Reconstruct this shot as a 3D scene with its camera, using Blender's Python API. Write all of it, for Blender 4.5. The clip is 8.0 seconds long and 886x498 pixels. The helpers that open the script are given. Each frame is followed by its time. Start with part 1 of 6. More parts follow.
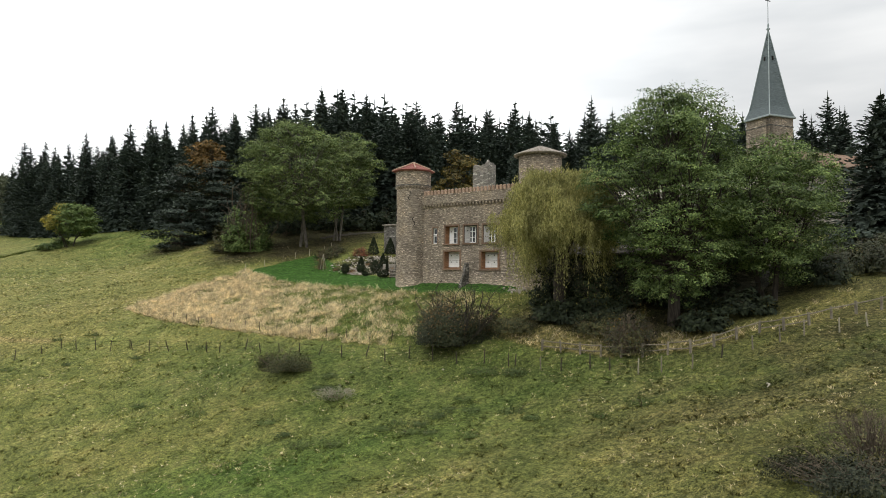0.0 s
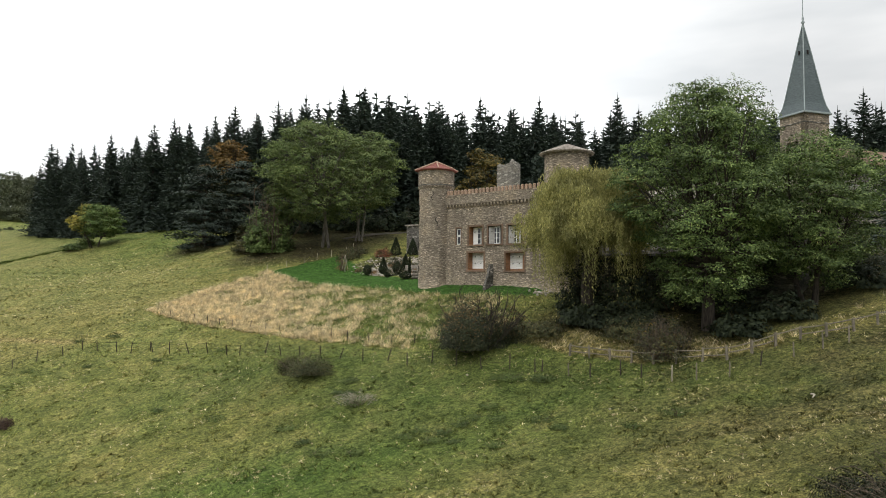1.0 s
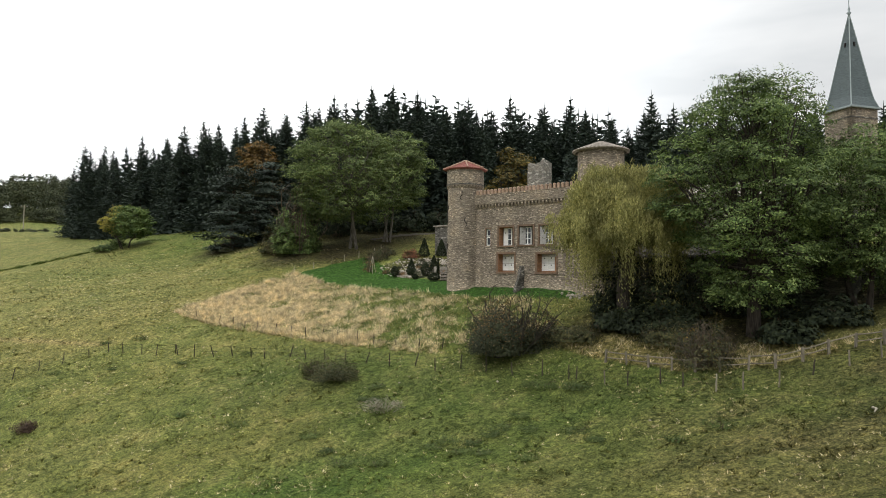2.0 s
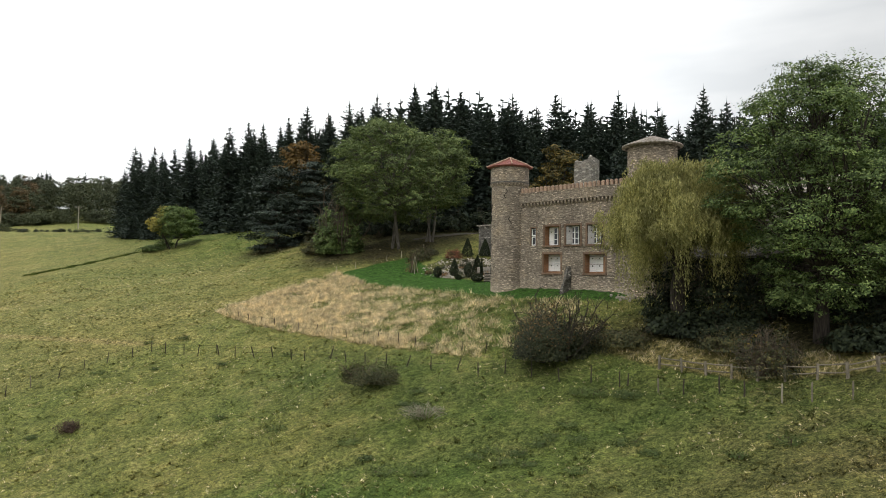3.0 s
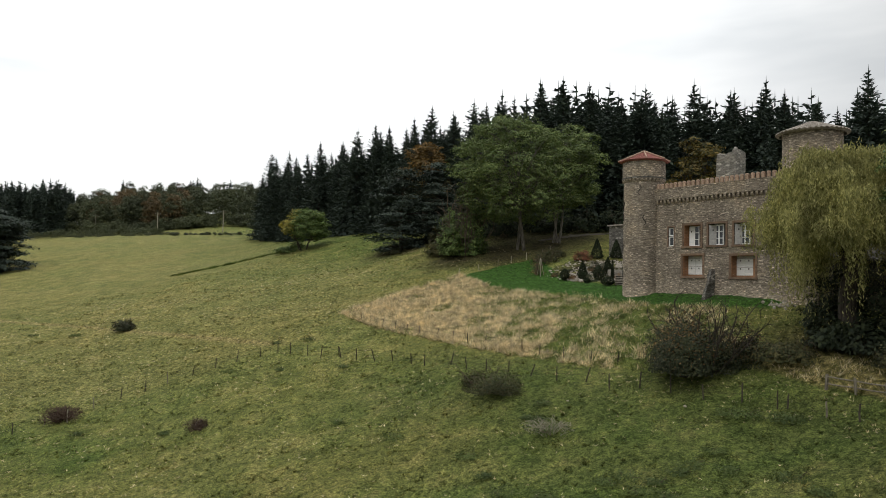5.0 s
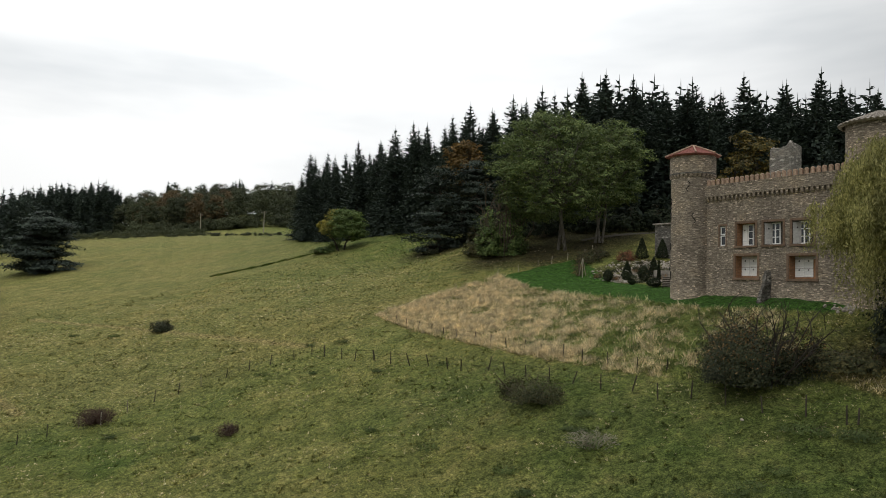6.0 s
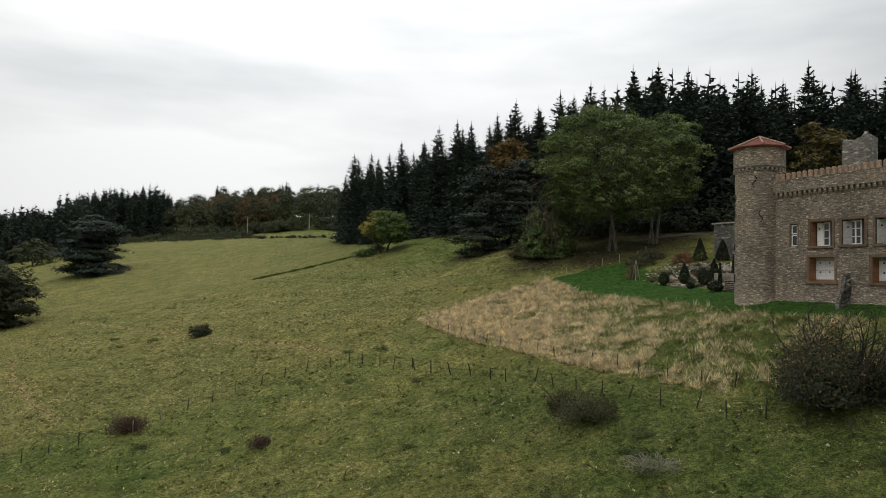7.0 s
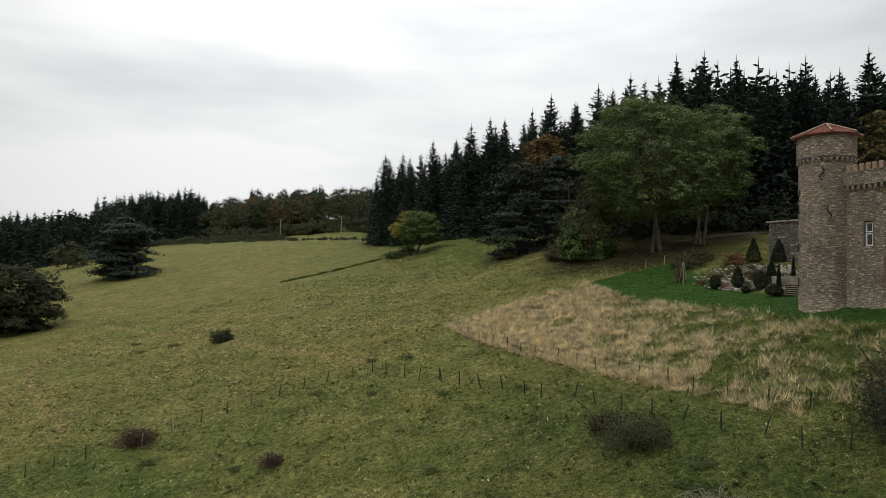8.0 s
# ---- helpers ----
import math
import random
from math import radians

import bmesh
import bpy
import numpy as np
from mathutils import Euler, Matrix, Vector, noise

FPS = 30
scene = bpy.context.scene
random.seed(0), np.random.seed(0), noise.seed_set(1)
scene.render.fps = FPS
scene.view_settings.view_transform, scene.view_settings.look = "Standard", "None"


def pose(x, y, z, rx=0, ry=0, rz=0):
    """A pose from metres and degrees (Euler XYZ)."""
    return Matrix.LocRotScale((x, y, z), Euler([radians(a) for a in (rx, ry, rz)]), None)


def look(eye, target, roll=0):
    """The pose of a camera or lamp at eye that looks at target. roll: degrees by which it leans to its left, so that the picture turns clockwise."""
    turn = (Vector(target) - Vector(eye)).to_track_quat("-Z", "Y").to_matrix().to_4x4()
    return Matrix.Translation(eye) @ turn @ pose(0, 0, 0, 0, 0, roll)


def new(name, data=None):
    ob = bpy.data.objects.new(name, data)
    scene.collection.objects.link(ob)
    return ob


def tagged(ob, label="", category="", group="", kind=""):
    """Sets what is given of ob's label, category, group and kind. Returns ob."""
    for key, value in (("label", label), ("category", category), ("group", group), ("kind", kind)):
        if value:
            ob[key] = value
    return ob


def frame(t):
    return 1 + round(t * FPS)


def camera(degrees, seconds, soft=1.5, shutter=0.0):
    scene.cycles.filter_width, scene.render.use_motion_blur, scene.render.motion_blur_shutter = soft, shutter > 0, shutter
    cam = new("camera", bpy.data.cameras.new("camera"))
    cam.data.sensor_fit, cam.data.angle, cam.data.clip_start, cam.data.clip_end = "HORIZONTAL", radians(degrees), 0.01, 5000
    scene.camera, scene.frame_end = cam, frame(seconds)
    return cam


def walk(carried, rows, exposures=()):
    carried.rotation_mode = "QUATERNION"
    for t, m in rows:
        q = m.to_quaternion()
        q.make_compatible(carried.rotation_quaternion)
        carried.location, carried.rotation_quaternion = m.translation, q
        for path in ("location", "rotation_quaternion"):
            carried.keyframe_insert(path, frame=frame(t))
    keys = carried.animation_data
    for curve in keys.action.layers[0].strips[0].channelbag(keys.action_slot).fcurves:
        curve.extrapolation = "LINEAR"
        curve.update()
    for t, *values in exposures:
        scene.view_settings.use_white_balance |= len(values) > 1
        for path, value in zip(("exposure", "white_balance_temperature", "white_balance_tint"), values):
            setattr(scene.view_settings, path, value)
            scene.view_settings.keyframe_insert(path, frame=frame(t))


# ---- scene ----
cam = camera(65.2, 8.0, soft=0.9)
PATH = [
    (0, (0.065, -0.092, 1.897), (1.364, 1.426, 1.997), 0.6),
    (0.5, (0.44, 0.456, 1.997), (1.709, 1.998, 2.096), 0.7),
    (1, (0.942, 1.073, 2.074), (2.19, 2.632, 2.173), 0.7),
    (2.5, (2.643, 3.216, 2.205), (3.778, 4.86, 2.306), 0.9),
    (3, (3.155, 3.88, 2.256), (4.231, 5.562, 2.355), 1.0),
    (3.5, (3.593, 4.465, 2.283), (4.58, 6.202, 2.381), 1.2),
    (4, (3.999, 5.011, 2.304), (4.89, 6.799, 2.401), 1.3),
    (4.5, (4.405, 5.636, 2.307), (5.22, 7.46, 2.405), 1.4),
    (6, (5.869, 8.245, 2.503), (6.512, 10.137, 2.596), 1.5),
    (6.5, (6.481, 9.604, 2.588), (7.067, 11.513, 2.682), 1.5),
    (7, (7.186, 11.347, 2.632), (7.701, 13.277, 2.728), 1.5),
    (7.5, (7.924, 13.272, 2.698), (8.396, 15.213, 2.795), 1.5),
    (8, (8.694, 15.471, 2.791), (9.111, 17.424, 2.89), 1.5),
]
walk(cam, [(t, look(eye, target, roll)) for t, eye, target, roll in PATH],
     exposures=[(0.0, -0.22), (2.5, -0.28), (3.5, -0.45), (4.5, -0.63), (6.0, -0.95), (8.0, -1.15)])

# ---- sky and light: an even overcast afternoon ----
world = bpy.data.worlds.new("overcast_sky")
scene.world = world
world.use_nodes = True
wt = world.node_tree
wt.nodes.clear()
w_out = wt.nodes.new("ShaderNodeOutputWorld")
w_bg = wt.nodes.new("ShaderNodeBackground")
w_sky = wt.nodes.new("ShaderNodeTexSky")
w_sky.sky_type, w_sky.sun_disc = "NISHITA", False
SUN_ELEVATION, SUN_ROTATION = radians(50), radians(240)
w_sky.sun_elevation, w_sky.sun_rotation = SUN_ELEVATION, SUN_ROTATION
w_co = wt.nodes.new("ShaderNodeTexCoord")
w_map = wt.nodes.new("ShaderNodeMapping")
w_map.inputs["Scale"].default_value = (1.0, 1.0, 5.0)
w_noise = wt.nodes.new("ShaderNodeTexNoise")
w_noise.inputs["Scale"].default_value = 1.7
w_noise.inputs["Detail"].default_value = 5.0
w_noise.inputs["Roughness"].default_value = 0.5
w_ramp = wt.nodes.new("ShaderNodeValToRGB")
w_ramp.color_ramp.elements[0].position, w_ramp.color_ramp.elements[0].color = 0.36, (1.42, 1.47, 1.50, 1)
w_ramp.color_ramp.elements[1].position, w_ramp.color_ramp.elements[1].color = 0.60, (1.96, 1.97, 1.96, 1)
w_dim = wt.nodes.new("ShaderNodeMixRGB")
w_dim.blend_type, w_dim.inputs["Fac"].default_value = "MIX", 0.96
w_soft = wt.nodes.new("ShaderNodeMixRGB")
w_soft.blend_type, w_soft.inputs["Fac"].default_value = "MULTIPLY", 1.0
w_soft.inputs["Color2"].default_value = (0.1, 0.1, 0.1, 1)
wt.links.new(w_co.outputs["Generated"], w_map.inputs["Vector"])
wt.links.new(w_map.outputs["Vector"], w_noise.inputs["Vector"])
wt.links.new(w_noise.outputs["Fac"], w_ramp.inputs["Fac"])
wt.links.new(w_sky.outputs["Color"], w_soft.inputs["Color1"])
wt.links.new(w_soft.outputs["Color"], w_dim.inputs["Color1"])
wt.links.new(w_ramp.outputs["Color"], w_dim.inputs["Color2"])
w_sep = wt.nodes.new("ShaderNodeSeparateXYZ")  # an overcast sky is brightest overhead
w_sq, w_rise = wt.nodes.new("ShaderNodeMath"), wt.nodes.new("ShaderNodeMath")
w_sq.operation, w_rise.operation = "MULTIPLY", "MULTIPLY_ADD"
w_rise.inputs[1].default_value, w_rise.inputs[2].default_value = 3.0, 1.0
w_grade = wt.nodes.new("ShaderNodeMixRGB")
w_grade.blend_type, w_grade.inputs["Fac"].default_value = "MULTIPLY", 1.0
wt.links.new(w_co.outputs["Generated"], w_sep.inputs["Vector"])
wt.links.new(w_sep.outputs["Z"], w_sq.inputs[0])
wt.links.new(w_sep.outputs["Z"], w_sq.inputs[1])
wt.links.new(w_sq.outputs["Value"], w_rise.inputs[0])
wt.links.new(w_dim.outputs["Color"], w_grade.inputs["Color1"])
wt.links.new(w_rise.outputs["Value"], w_grade.inputs["Color2"])
w_side = wt.nodes.new("ShaderNodeVectorMath")  # and thinner cloud towards the north-north-east
w_side.operation = "DOT_PRODUCT"
w_side.inputs[1].default_value = (math.cos(radians(80)), math.sin(radians(80)), 0.0)
w_thin = wt.nodes.new("ShaderNodeMapRange")
w_thin.interpolation_type = "SMOOTHSTEP"
for w_slot, w_value in (("From Min", 0.50), ("From Max", 1.0), ("To Min", 0.46), ("To Max", 1.0)):
    w_thin.inputs[w_slot].default_value = w_value
w_cloud = wt.nodes.new("ShaderNodeMixRGB")
w_cloud.blend_type, w_cloud.inputs["Fac"].default_value = "MULTIPLY", 1.0
wt.links.new(w_co.outputs["Generated"], w_side.inputs[0])
wt.links.new(w_side.outputs["Value"], w_thin.inputs["Value"])
wt.links.new(w_grade.outputs["Color"], w_cloud.inputs["Color1"])
wt.links.new(w_thin.outputs["Result"], w_cloud.inputs["Color2"])
wt.links.new(w_cloud.outputs["Color"], w_bg.inputs["Color"])
w_bg.inputs["Strength"].default_value = 1.0
wt.links.new(w_bg.outputs["Background"], w_out.inputs["Surface"])

sun = new("sun", bpy.data.lights.new("sun", "SUN"))
sun.data.energy, sun.data.angle, sun.data.color = 0.9, radians(28), (1.0, 0.97, 0.92)
sun.matrix_world = look((-69, -13, 150), (40, 50, 0))

# ---- materials ----


def material(name, rough=0.9):
    m = bpy.data.materials.new(name)
    m.use_nodes = True
    t = m.node_tree
    b = t.nodes["Principled BSDF"]
    b.inputs["Roughness"].default_value = rough
    b.inputs["Specular IOR Level"].default_value = 0.25
    return m, t, b


def node(t, kind, **values):
    n = t.nodes.new(kind)
    for key, value in values.items():
        n.inputs[key.replace("_", " ")].default_value = value
    return n


def ramp(t, source, stops):
    r = t.nodes.new("ShaderNodeValToRGB")
    while len(r.color_ramp.elements) < len(stops):
        r.color_ramp.elements.new(0.5)
    for e, (at, c) in zip(r.color_ramp.elements, stops):
        e.position, e.color = at, (*c, 1)
    t.links.new(source, r.inputs["Fac"])
    return r.outputs["Color"]


def mix(t, fac, a, b, kind="MIX"):
    n = t.nodes.new("ShaderNodeMixRGB")
    n.blend_type = kind
    for value, slot in ((fac, "Fac"), (a, "Color1"), (b, "Color2")):
        if isinstance(value, (int, float)):
            n.inputs[slot].default_value = value
        elif isinstance(value, tuple):
            n.inputs[slot].default_value = (*value, 1)
        else:
            t.links.new(value, n.inputs[slot])
    return n.outputs["Color"]


def bump(t, b, height, strength, distance):
    n = node(t, "ShaderNodeBump", Strength=strength, Distance=distance)
    t.links.new(height, n.inputs["Height"])
    t.links.new(n.outputs["Normal"], b.inputs["Normal"])


def leaf_material(name, dark, mid, light, through_light=0.25, patch=0.35, low=0.72, high=1.25):
    """Leaves: each leaf its own tone, with slow changes over the crown."""
    m, t, b = material(name, 0.75)
    g = t.nodes.new("ShaderNodeNewGeometry")
    c = ramp(t, g.outputs["Random Per Island"], ((0.0, dark), (0.55, mid), (1.0, light)))
    n = node(t, "ShaderNodeTexNoise", Scale=patch, Detail=3.0)
    t.links.new(g.outputs["Position"], n.inputs["Vector"])
    shade = ramp(t, n.outputs["Fac"], ((0.35, (low, low, low)), (0.65, (high, high * 0.976, high * 0.9))))
    c = mix(t, 1.0, c, shade, "MULTIPLY")
    t.links.new(c, b.inputs["Base Color"])
    tr = t.nodes.new("ShaderNodeBsdfTranslucent")
    t.links.new(c, tr.inputs["Color"])
    ms = t.nodes.new("ShaderNodeMixShader")
    ms.inputs["Fac"].default_value = through_light
    t.links.new(b.outputs["BSDF"], ms.inputs[1])
    t.links.new(tr.outputs["BSDF"], ms.inputs[2])
    t.links.new(ms.outputs["Shader"], t.nodes["Material Output"].inputs["Surface"])
    return m


def bark_material(name, dark, light, scale=3.0):
    m, t, b = material(name, 0.95)
    co = t.nodes.new("ShaderNodeTexCoord")
    mp = t.nodes.new("ShaderNodeMapping")
    mp.inputs["Scale"].default_value = (scale * 3, scale * 3, scale * 0.6)
    t.links.new(co.outputs["Object"], mp.inputs["Vector"])
    n = node(t, "ShaderNodeTexNoise", Scale=1.0, Detail=6.0)
    t.links.new(mp.outputs["Vector"], n.inputs["Vector"])
    t.links.new(ramp(t, n.outputs["Fac"], ((0.35, dark), (0.65, light))), b.inputs["Base Color"])
    bump(t, b, n.outputs["Fac"], 0.6, 0.04)
    return m


def wash_range(t, value, top):
    n = t.nodes.new("ShaderNodeMapRange")
    n.inputs["From Min"].default_value, n.inputs["From Max"].default_value = top - 1.2, top
    t.links.new(value, n.inputs["Value"])
    return n.outputs["Result"]


def stone_material(name, dark, light, mortar, wide=0.25, high=0.105, limewash=-50.0):
    """Coursed rubble on the UV map, which is in metres."""
    m, t, b = material(name, 0.92)
    co = t.nodes.new("ShaderNodeTexCoord")
    jog = node(t, "ShaderNodeTexNoise", Scale=2.2, Detail=3.0)
    t.links.new(co.outputs["UV"], jog.inputs["Vector"])
    shift = t.nodes.new("ShaderNodeVectorMath")
    shift.operation = "MULTIPLY_ADD"
    shift.inputs[1].default_value = (0.20, 0.10, 0.0)
    t.links.new(jog.outputs["Color"], shift.inputs[0])
    t.links.new(co.outputs["UV"], shift.inputs[2])
    sized = t.nodes.new("ShaderNodeMapping")
    sized.inputs["Scale"].default_value = (1.0 / wide, 1.0 / high, 1.0)
    t.links.new(shift.outputs["Vector"], sized.inputs["Vector"])
    vo = node(t, "ShaderNodeTexVoronoi", Scale=1.0, Randomness=0.72)
    vo.voronoi_dimensions = "2D"
    t.links.new(sized.outputs["Vector"], vo.inputs["Vector"])
    joint = node(t, "ShaderNodeTexVoronoi", Scale=1.0, Randomness=0.72)
    joint.voronoi_dimensions, joint.feature = "2D", "DISTANCE_TO_EDGE"
    t.links.new(sized.outputs["Vector"], joint.inputs["Vector"])
    sep = t.nodes.new("ShaderNodeSeparateColor")
    t.links.new(vo.outputs["Color"], sep.inputs["Color"])
    between = tuple((p + q) / 2 for p, q in zip(dark, light))
    c = ramp(t, sep.outputs["Red"], ((0.0, dark), (0.55, between), (0.86, light), (1.0, tuple(min(0.7, v * 1.8) for v in light))))
    face = ramp(t, joint.outputs["Distance"], ((0.0, (0, 0, 0)), (0.11, (1, 1, 1))))
    c = mix(t, face, mortar, c)
    stain = node(t, "ShaderNodeTexNoise", Scale=0.45, Detail=5.0, Roughness=0.6)
    t.links.new(co.outputs["UV"], stain.inputs["Vector"])
    c = mix(t, 1.0, c, ramp(t, stain.outputs["Fac"], ((0.32, (0.70, 0.69, 0.70)), (0.52, (1, 1, 1)), (0.70, (1.28, 1.22, 1.12)))), "MULTIPLY")
    bedded = t.nodes.new("ShaderNodeMapping")
    bedded.inputs["Scale"].default_value = (2.2, 13.0, 1.0)
    t.links.new(co.outputs["UV"], bedded.inputs["Vector"])
    bed = node(t, "ShaderNodeTexNoise", Scale=1.0, Detail=5.0, Roughness=0.7)
    t.links.new(bedded.outputs["Vector"], bed.inputs["Vector"])
    c = mix(t, 1.0, c, ramp(t, bed.outputs["Fac"], ((0.36, (0.55, 0.54, 0.54)), (0.5, (0.98, 0.98, 0.98)), (0.64, (1.50, 1.48, 1.44)))), "MULTIPLY")
    grit = node(t, "ShaderNodeTexNoise", Scale=9.0, Detail=5.0, Roughness=0.7)
    t.links.new(co.outputs["UV"], grit.inputs["Vector"])
    c = mix(t, 1.0, c, ramp(t, grit.outputs["Fac"], ((0.38, (0.72, 0.72, 0.72)), (0.62, (1.28, 1.28, 1.28)))), "MULTIPLY")
    place = t.nodes.new("ShaderNodeSeparateXYZ")
    t.links.new(co.outputs["UV"], place.inputs["Vector"])
    wash = t.nodes.new("ShaderNodeMath")  # old limewash clings to the lowest courses
    wash.operation = "MULTIPLY_ADD"
    wash.inputs[1].default_value = 2.4
    t.links.new(stain.outputs["Fac"], wash.inputs[0])
    t.links.new(place.outputs["Y"], wash.inputs[2])
    c = mix(t, 1.0, c, ramp(t, wash_range(t, wash.outputs["Value"], limewash), ((0.0, (1.42, 1.40, 1.38)), (1.0, (1, 1, 1)))), "MULTIPLY")
    t.links.new(c, b.inputs["Base Color"])
    rel = mix(t, 0.35, mix(t, 0.5, face, sep.outputs["Green"]), grit.outputs["Color"])
    bump(t, b, rel, 1.0, 0.12)
    return m


def plain_material(name, dark, light, scale, rough=0.8, relief=0.3, depth=0.01, metal=0.0, stretch=(1, 1, 1)):
    """Paint, timber, tile and metal: one colour that grain and wear vary."""
    m, t, b = material(name, rough)
    b.inputs["Metallic"].default_value = metal
    co = t.nodes.new("ShaderNodeTexCoord")
    mp = t.nodes.new("ShaderNodeMapping")
    mp.inputs["Scale"].default_value = stretch
    t.links.new(co.outputs["Object"], mp.inputs["Vector"])
    n = node(t, "ShaderNodeTexNoise", Scale=scale, Detail=6.0, Roughness=0.65)
    t.links.new(mp.outputs["Vector"], n.inputs["Vector"])
    info = t.nodes.new("ShaderNodeObjectInfo")
    c = ramp(t, n.outputs["Fac"], ((0.32, dark), (0.68, light)))
    c = mix(t, 1.0, c, ramp(t, info.outputs["Random"], ((0.0, (0.86, 0.86, 0.86)), (1.0, (1.12, 1.1, 1.08)))), "MULTIPLY")
    t.links.new(c, b.inputs["Base Color"])
    bump(t, b, n.outputs["Fac"], relief, depth)
    return m


def grass_material():
    """Turf by its cover: red is mown lawn, green is lusher grass, blue is dry straw, alpha is bare ground. Green and
    alpha also carry painted shade.
    """
    m, t, b = material("grass", 0.95)
    b.inputs["Specular IOR Level"].default_value = 0.1
    g = t.nodes.new("ShaderNodeNewGeometry")
    a = t.nodes.new("ShaderNodeVertexColor")
    a.layer_name = "cover"
    sep = t.nodes.new("ShaderNodeSeparateColor")
    t.links.new(a.outputs["Color"], sep.inputs["Color"])

    def noise_at(scale, detail=4.0, rough=0.6):
        n = node(t, "ShaderNodeTexNoise", Scale=scale, Detail=detail, Roughness=rough)
        t.links.new(g.outputs["Position"], n.inputs["Vector"])
        return n.outputs["Fac"]
    slow, mid, fine, blade = noise_at(0.07), noise_at(0.42, 6.0, 0.7), noise_at(3.2, 6.0, 0.72), noise_at(11.0, 5.0, 0.8)
    pasture = ramp(t, mid, ((0.34, (0.096, 0.109, 0.031)), (0.50, (0.148, 0.155, 0.048)), (0.66, (0.226, 0.209, 0.076))))
    pasture = mix(t, 1.0, pasture, ramp(t, slow, ((0.35, (0.86, 0.95, 0.85)), (0.65, (1.12, 1.05, 1.0)))), "MULTIPLY")
    lush_and_shade = ramp(t, mid, ((0.36, (0.054, 0.088, 0.018)), (0.54, (0.096, 0.134, 0.031)), (0.68, (0.154, 0.163, 0.052))))
    lawn = ramp(t, fine, ((0.36, (0.030, 0.072, 0.013)), (0.64, (0.044, 0.098, 0.017))))
    dry = ramp(t, fine, ((0.38, (0.12, 0.092, 0.036)), (0.62, (0.37, 0.29, 0.135))))
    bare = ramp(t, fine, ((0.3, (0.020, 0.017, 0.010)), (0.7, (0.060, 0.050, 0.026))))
    c = mix(t, sep.outputs["Green"], pasture, lush_and_shade)
    c = mix(t, sep.outputs["Blue"], c, dry)
    c = mix(t, sep.outputs["Red"], c, lawn)
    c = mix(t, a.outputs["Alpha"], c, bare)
    c = mix(t, 1.0, c, ramp(t, fine, ((0.36, (0.50, 0.54, 0.52)), (0.50, (1.03, 1.03, 1.03)), (0.64, (1.56, 1.52, 1.42)))), "MULTIPLY")
    c = mix(t, 1.0, c, ramp(t, blade, ((0.38, (0.30, 0.32, 0.30)), (0.5, (1.0, 1.0, 1.0)), (0.62, (1.85, 1.80, 1.70)))), "MULTIPLY")
    c = mix(t, 1.0, c, ramp(t, g.outputs["Random Per Island"], ((0.0, (0.60, 0.63, 0.58)), (0.6, (1.0, 1.0, 1.0)), (1.0, (1.75, 1.68, 1.5)))), "MULTIPLY")
    t.links.new(c, b.inputs["Base Color"])
    h = mix(t, 0.5, fine, blade)
    bump(t, b, h, 1.0, 0.28)
    return m


GRASS = grass_material()
STONE = stone_material("rubble_stone", (0.205, 0.171, 0.132), (0.372, 0.315, 0.248), (0.205, 0.174, 0.138), 0.20, 0.068, limewash=4.2)
STONE_GREY = stone_material("grey_stone", (0.105, 0.098, 0.086), (0.20, 0.188, 0.168), (0.07, 0.065, 0.056), 0.45, 0.2)
STONE_PALE = stone_material("pale_plaster_stone", (0.17, 0.158, 0.136), (0.27, 0.252, 0.220), (0.23, 0.215, 0.188), 0.5, 0.22)
# very dark stone, for the terrace wall and the step risers
STONE_DARK = stone_material("dark_stone", (0.035, 0.036, 0.024), (0.085, 0.080, 0.058), (0.06, 0.056, 0.04), 0.5, 0.2)
MERLON_CLAY = plain_material("weathered_clay", (0.20, 0.125, 0.085), (0.46, 0.34, 0.25), 5.0, 0.9, 0.5, 0.02)
TILE_RED = plain_material("red_clay_tile", (0.165, 0.060, 0.050), (0.29, 0.120, 0.100), 4.0, 0.8, 0.4, 0.02)
TILE_GREY = plain_material("lichen_grey_tile", (0.17, 0.145, 0.12), (0.42, 0.385, 0.34), 3.5, 0.9, 0.5, 0.02)
TILE_BROWN = plain_material("brown_clay_tile", (0.125, 0.080, 0.056), (0.235, 0.165, 0.120), 0.8, 0.9, 0.5, 0.03)
SLATE = plain_material("blue_grey_slate", (0.050, 0.068, 0.072), (0.118, 0.146, 0.150), 3.0, 0.55, 0.3, 0.01, 0.0, (1, 1, 4))
ZINC = plain_material("weathered_zinc", (0.19, 0.225, 0.225), (0.30, 0.34, 0.34), 3.0, 0.5, 0.2, 0.005, 0.4)
WOOD_BROWN = plain_material("red_brown_timber", (0.21, 0.108, 0.056), (0.36, 0.20, 0.108), 3.0, 0.7, 0.4, 0.01, 0.0, (1, 1, 5))
FRAME_STONE = plain_material("brown_dressed_stone", (0.125, 0.083, 0.057), (0.225, 0.155, 0.108), 4.0, 0.9, 0.4, 0.01)
WHITE_PAINT = plain_material("white_paint", (0.74, 0.74, 0.73), (0.84, 0.84, 0.83), 6.0, 0.5, 0.1, 0.003)
SHUTTER_PALE = plain_material("pale_grey_paint", (0.36, 0.35, 0.34), (0.55, 0.54, 0.52), 5.0, 0.7, 0.2, 0.005)
IRON = plain_material("black_iron", (0.012, 0.012, 0.012), (0.035, 0.03, 0.027), 8.0, 0.6, 0.2, 0.003, 0.6)
# the darkness of unlit rooms, put into a colour
DARK_ROOM = plain_material("unlit_room_dark", (0.05, 0.045, 0.04), (0.08, 0.072, 0.065), 1.0, 0.9, 0.1, 0.003)
